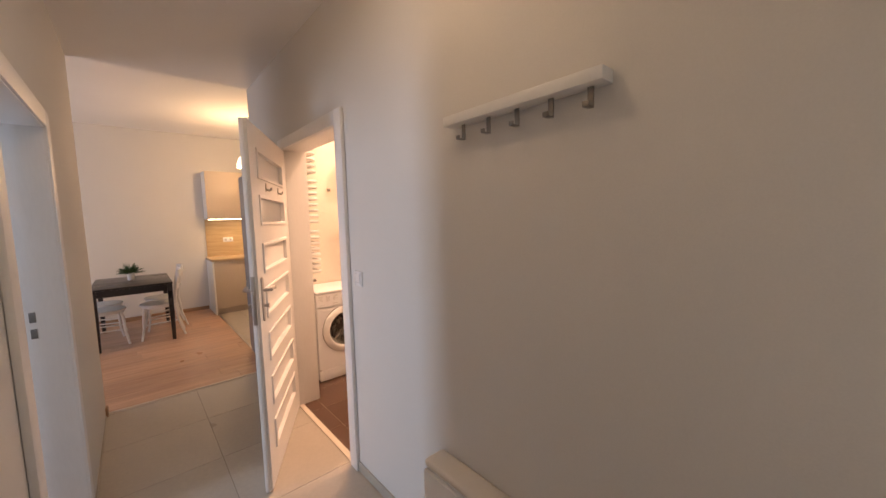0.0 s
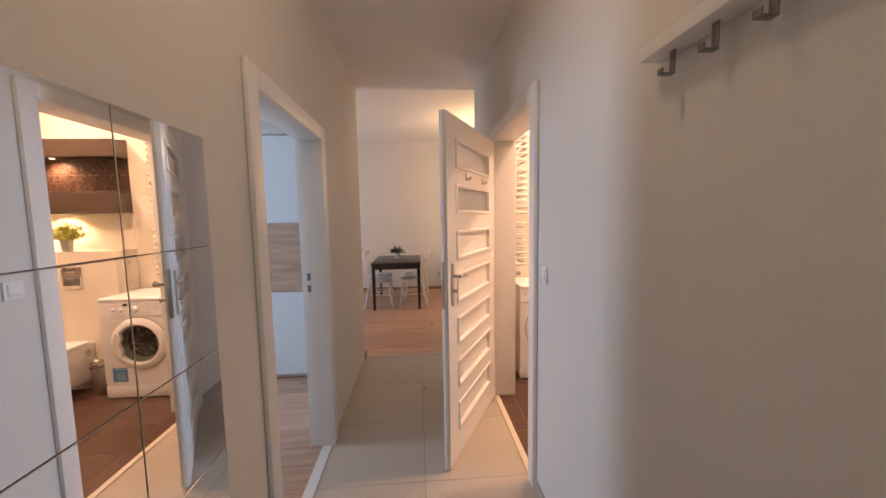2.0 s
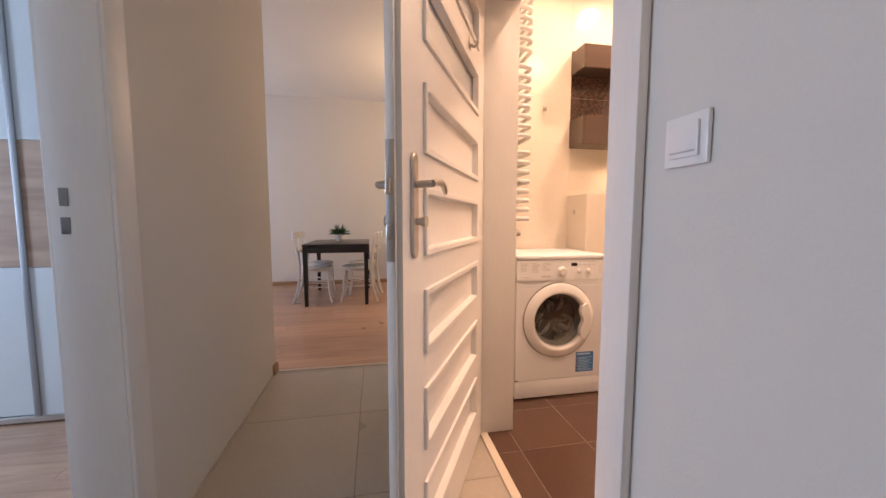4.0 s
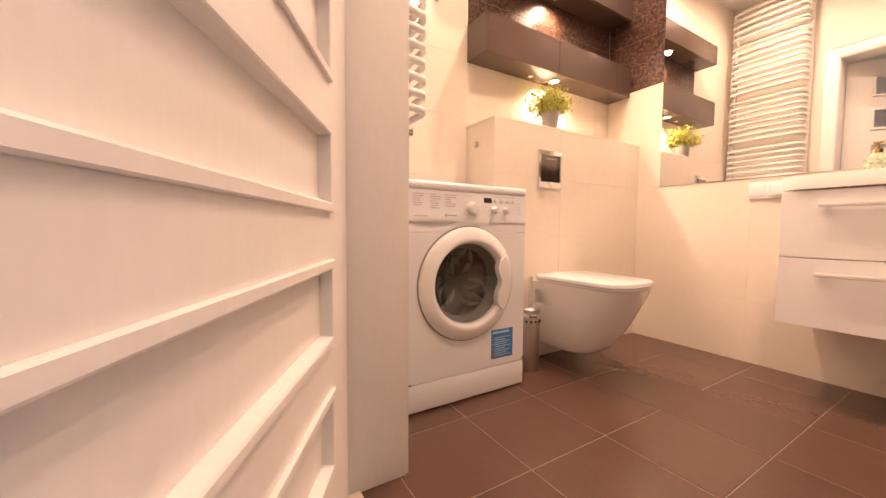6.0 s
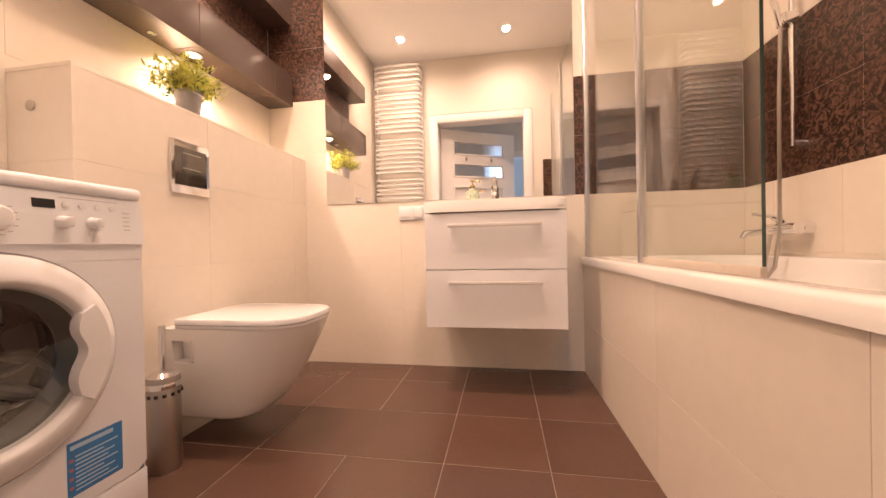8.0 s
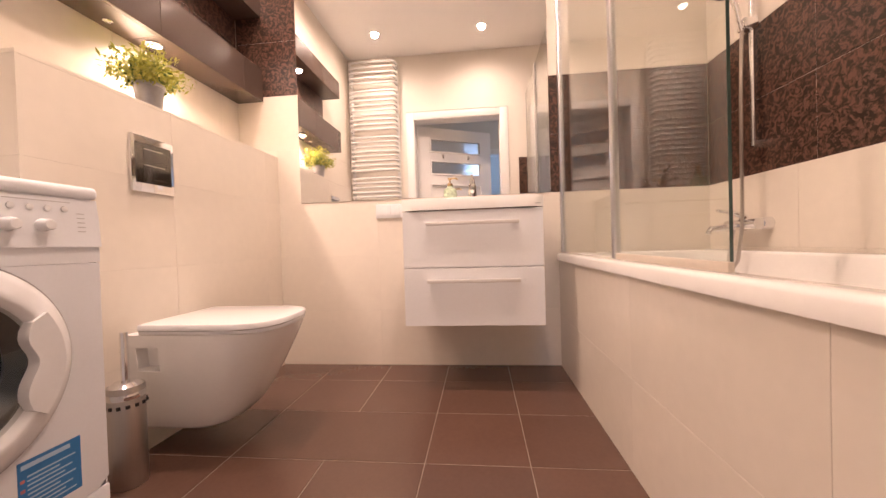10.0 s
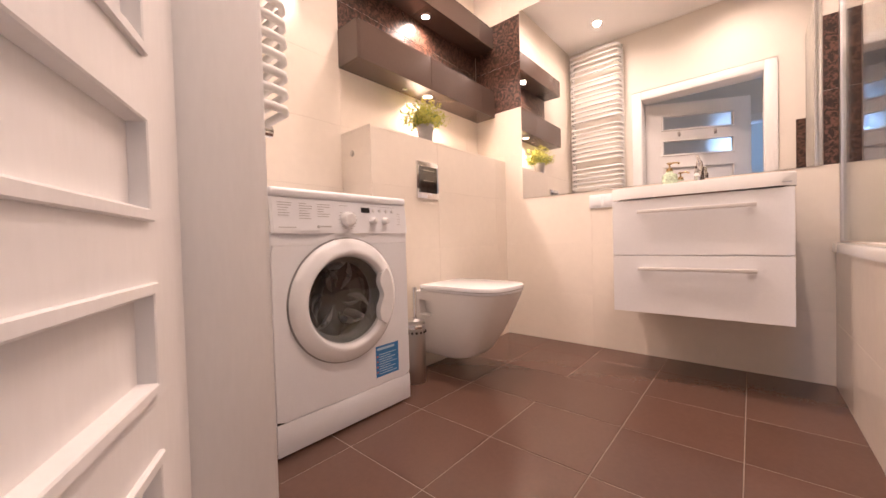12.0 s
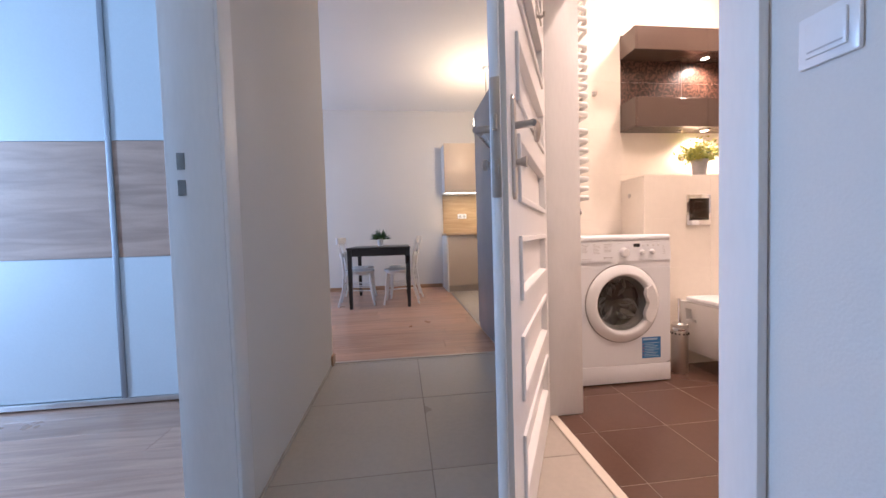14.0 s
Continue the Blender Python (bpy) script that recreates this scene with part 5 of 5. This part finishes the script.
def kitchen():
    yb, yf, yu = FAR - 0.002, 3.96, 4.22
    for i in range(4):
        x0 = 0.03 + 0.62 * i
        c = thing("base_cabinet", "beige kitchen base cabinet with a slim bar handle", "cabinet", (x0 + 0.31, 4.3, 0), "kitchen base cabinets")
        part("carcass", box(B(), x0, x0 + 0.62, yf + 0.021, yb, 0.1, 0.905), WHITE_LAC, c, smooth=None)
        part("plinth", box(B(), x0, x0 + 0.62, yf + 0.06, yb, 0, 0.099), BEIGE_FRONT, c, smooth=None)
        d = part("door", box(B(), x0 + 0.002, x0 + 0.618, yf, yf + 0.02, 0.105, 0.9, 0.0015), BEIGE_FRONT, c)
        bm = B()
        box(bm, x0 + 0.15, x0 + 0.47, yf - 0.025, yf - 0.013, 0.862, 0.874, 0.003)
        box(bm, x0 + 0.16, x0 + 0.17, yf - 0.0135, yf - 0.0003, 0.864, 0.872)
        box(bm, x0 + 0.45, x0 + 0.46, yf - 0.0135, yf - 0.0003, 0.864, 0.872)
        part("handle", bm, STEEL, d)
        u = thing("wall_cabinet", "beige kitchen wall cabinet above the worktop", "cabinet", (x0 + 0.31, 4.4, 1.6), "kitchen wall cabinets")
        part("carcass", box(B(), x0, x0 + 0.62, yu + 0.021, yb, 1.62, 2.43), WHITE_LAC, u, smooth=None)
        part("door", box(B(), x0 + 0.002, x0 + 0.618, yu, yu + 0.02, 1.615, 2.43, 0.0015), BEIGE_FRONT, u)
    w = thing("worktop", "pale oak kitchen worktop", "worktop", (1.27, 4.3, 0.91))
    part("slab", box(B(), 0.0, 2.52, yf - 0.02, yb, 0.906, 0.944, 0.003), PALE_OAK, w)
    b = thing("backsplash", "pale oak splashback panel above the worktop", "backsplash", (1.27, 4.59, 1.28))
    part("panel", box(B(), 0.03, 2.51, yb - 0.012, yb, 0.9445, 1.612), PALE_OAK, b, smooth=None)
    l = thing("led_strip", "thin lit strip under the wall cabinets", "light strip", (1.27, 4.35, 1.61))
    part("diffuser", box(B(), 0.04, 2.5, 4.235, 4.25, 1.604, 1.6145), STRIP, l, "glowing warm diffuser", smooth=None).visible_shadow = False
    socket_pair((0.37, yb - 0.012, 1.24), "x", "white double socket on the oak splashback")
    s = thing("worktop_end", "white panel closing the cabinet run", "panel", (0.02, 4.3, 0))
    part("panel", box(B(), 0.008, 0.0295, yf, yb, 0, 0.9055), WHITE_LAC, s, smooth=None)


kitchen()


def fridge():
    f = thing("refrigerator", "tall dark grey refrigerator at the kitchen's edge", "refrigerator", (0.37, 1.39, 0))
    part("body", box(B(), 0.02, 0.66, HALL_END + 0.035, 1.70, 0.02, 2.075, 0.006), GREY_FRIDGE, f)
    for z0, z1 in ((0.06, 0.85), (0.858, 2.07)):
        d = part("door", box(B(), 0.022, 0.658, 1.7005, 1.745, z0, z1, 0.006), GREY_FRIDGE, f)
    for x in (0.06, 0.62):
        for y in (1.08, 1.65):
            part("foot", cyl(B(), (x, y, 0), (x, y, 0.0195), 0.02, n=10), DARK, f)
    # Black strip stands in for the shade between refrigerator and wall.
    part("gap_strip", box(B(), 0.03, 0.05, HALL_END + 0.0005, HALL_END + 0.0345, 0, 2.07), DARK, f, "black strip painting the shaded gap beside the wall", smooth=None)


fridge()


def pendant():
    p = thing("pendant_lamp", "white bell-shaped pendant lamp, lit", "pendant lamp", (0.45, 2.95, LIV_CEIL))
    x, y = 0.45, 2.95
    sh = part("shade", lathe(B(), [(0.05, 2.615), (0.055, 2.58), (0.10, 2.54), (0.145, 2.49), (0.172, 2.42), (0.18, 2.355), (0.174, 2.355), (0.165, 2.42), (0.138, 2.485), (0.095, 2.534), (0.05, 2.574)], (x, y, 0), 40, "Z", (True, False)), SHADE, p, "glowing white bell shade")
    sh.visible_shadow = False
    part("cord", cyl(B(), (x, y, 2.6155), (x, y, LIV_CEIL - 0.03), 0.004, n=8), DARK, p)
    part("ceiling_rose", lathe(B(), [(0.012, -0.05), (0.045, -0.03), (0.05, 0)], (x, y, LIV_CEIL - 0.0005), 24), WHITE_LAC, p)


pendant()

# ---- tiles and planks ----
def piece_meshes(name, material, bevel):
    """One mesh for each size of piece, shared by all pieces of that size."""
    store = {}

    def get(dx, dy, dz):
        key = (round(dx, 3), round(dy, 3), round(dz, 3))
        if key not in store:
            store[key] = mesh_of(name, box(B(), -dx / 2, dx / 2, -dy / 2, dy / 2, -dz / 2, dz / 2, bevel, 1), material)
        return store[key]

    def put(x0, x1, y0, y1, z0, z1, parent):
        o = new(name, get(x1 - x0, y1 - y0, z1 - z0))
        o.parent = parent
        o.matrix_basis = Matrix.Translation(Vector(((x0 + x1) / 2, (y0 + y1) / 2, (z0 + z1) / 2)) - parent.matrix_world.translation)
    return put


def spans(a, b, first, step, gap):
    """Cut a..b at first + k * step; pieces keep half a gap at each inner joint."""
    cuts = [a] + [c for c in (first + step * k for k in range(-40, 60)) if a + 0.02 < c < b - 0.02] + [b]
    return [(p + (gap / 2 if p > a else 0), q - (gap / 2 if q < b else 0)) for p, q in zip(cuts, cuts[1:])]


bpy.context.view_layer.update()
put = piece_meshes("tile", HALL_TILE, 0.0012)
for x0, x1 in spans(HL, 0, -0.62, 0.62, 0.004):
    for y0, y1 in spans(-3.9, HALL_END - 0.018, -0.305, 0.63, 0.004):
        put(x0, x1, y0, y1, -0.02, 0.0, floor_hall)
for x0, x1 in spans(0.065, 3.2, 0.36, 0.31, 0.003):
    for y0, y1 in spans(HALL_END, FAR, 1.3, 0.31, 0.003):
        put(x0, x1, y0, y1, -0.02, 0.0, floor_kitchen)

put = piece_meshes("tile", BROWN_TILE, 0.001)
for x0, x1 in spans(0.028, BX, 0.145, 0.3455, 0.003):
    ys = spans(TUB_Y - 0.01, 0.525, 0.176, 0.3405, 0.003)
    for y0, y1 in ys:
        if 1.1 < x0 < 1.3 and -0.3 < (y0 + y1) / 2 < 0.1:
            continue
        if 1.1 < x0 < 1.3 and -0.6 < (y0 + y1) / 2 < -0.3:
            y1 = 0.174
        put(x0, x1, y0, y1, -0.02, 0.0, floor_bath)
for x0, x1 in spans(0.028, 0.886, 0.145, 0.3455, 0.003):
    put(x0, x1, 0.529, BY + 0.006, -0.02, 0.0, floor_bath)

put = piece_meshes("plank", PLANK, 0.0008)
rnd = random.Random(4)
for parent, xa, xb, ya, yb in ((floor_living, -3.4, 0.036, HALL_END + 0.012, FAR), (floor_bedroom, -3.6, HL - 0.06, -1.9, 0.92)):
    for y0, y1 in spans(ya, yb, ya + 0.193, 0.193, 0.0012):
        for x0, x1 in spans(xa, xb, xa + rnd.uniform(0.15, 1.25), 1.38, 0.001):
            put(x0, x1, y0, y1, -0.02, 0.0, parent)

wall_mirror_side = bpy.data.objects["wall_bath_mirror"]
wall_shelf_side = bpy.data.objects["wall_bath_shelves"]
wall_long_side = bpy.data.objects["wall_bath_long"]
put = piece_meshes("tile", CREAM, 0.0005)
brown = piece_meshes("tile", MOSAIC, 0.0012)
ROW, LEN, G, D = 0.3285, 0.62, 0.0009, 0.012
rows = spans(0, CEIL - 0.002, ROW, ROW, G)
for z0, z1 in rows:
    # shelf wall, left of the casing and above it
    if z1 > 0.02:
        for x0, x1 in spans(WT + 0.008, 0.88, 0.30, LEN, G):
            put(x0, x1, BY, BY + D, z0, z1, wall_shelf_side)
    # mirror wall
    if z1 < 1.0:
        for y0, y1 in spans(TUB_Y - 0.02, 0.514, -0.105, LEN, G):
            put(BX, BX + D, y0, y1, z0, z1, wall_mirror_side)
    # tub walls
    band = 0.95 < z0 and z1 < 1.66
    if z0 > 0.6:
        for x0, x1 in spans(WT + 0.01, BX, 0.9, 0.34 if not band else 0.6, G):
            (brown if band else put)(x0, x1, LONG_Y - D, LONG_Y, z0, z1, wall_long_side)
        (brown if band else put)(BX, BX + D, LONG_Y, -1.1125 if z1 < 2.31 else -1.1125, z0, z1, wall_mirror_side)
        if band:
            brown(WT + 0.0062, WT + 0.014, LONG_Y + 0.002, -1.16, z0, z1, wall_right)
    # above the casing
    if 1.27 < z1 < 1.7 and z0 > 1.2:
        for x0, x1 in spans(0.882, BX, 1.36, LEN, G):
            put(x0, x1, BY, BY + D, max(z0, 1.27), z1, wall_shelf_side)
        put(BX, BX + D, 0.3705, BY - 0.001, max(z0, 1.0), z1, wall_mirror_side)
    if z0 > 1.62 and z1 < 2.31:
        for x0, x1 in spans(0.882, BX, 1.36, LEN, G):
            brown(x0, x1, BY, BY + D, z0, z1, wall_shelf_side)
        brown(BX, BX + D, 0.3705, BY - 0.001, z0, z1, wall_mirror_side)
    if z0 > 2.28:
        for x0, x1 in spans(0.882, BX, 1.36, LEN, G):
            put(x0, x1, BY, BY + D, z0, z1, wall_shelf_side)
        for y0, y1 in spans(-1.11, BY - 0.001, -0.105, LEN, G):
            put(BX, BX + D, y0, y1, z0 if z0 > 2.4 else 2.313, z1, wall_mirror_side)
put(BX, BX + D, 0.3705, 0.5135, 0.9885, 1.312, wall_mirror_side)
# casing: front, end and ledge
for z0, z1 in spans(0, 1.258, ROW, ROW, G):
    for x0, x1 in spans(0.8785, BX - 0.001, 1.36, LEN, G):
        put(x0, x1, 0.51, 0.522, z0, z1, cistern)
    put(0.88, 0.892, 0.5225, BY - 0.001, z0, z1, cistern)
for x0, x1 in spans(0.8785, BX - 0.001, 1.36, LEN, G):
    put(x0, x1, 0.51, BY - 0.001, 1.2583, 1.27, cistern)
# tub front
for z0, z1 in spans(0, 0.600, 0.29, 0.33, G):
    for x0, x1 in spans(WT + 0.01, BX - 0.001, 0.55, LEN, G):
        put(x0, x1, TUB_Y - 0.008, TUB_Y, z0, z1, tub)
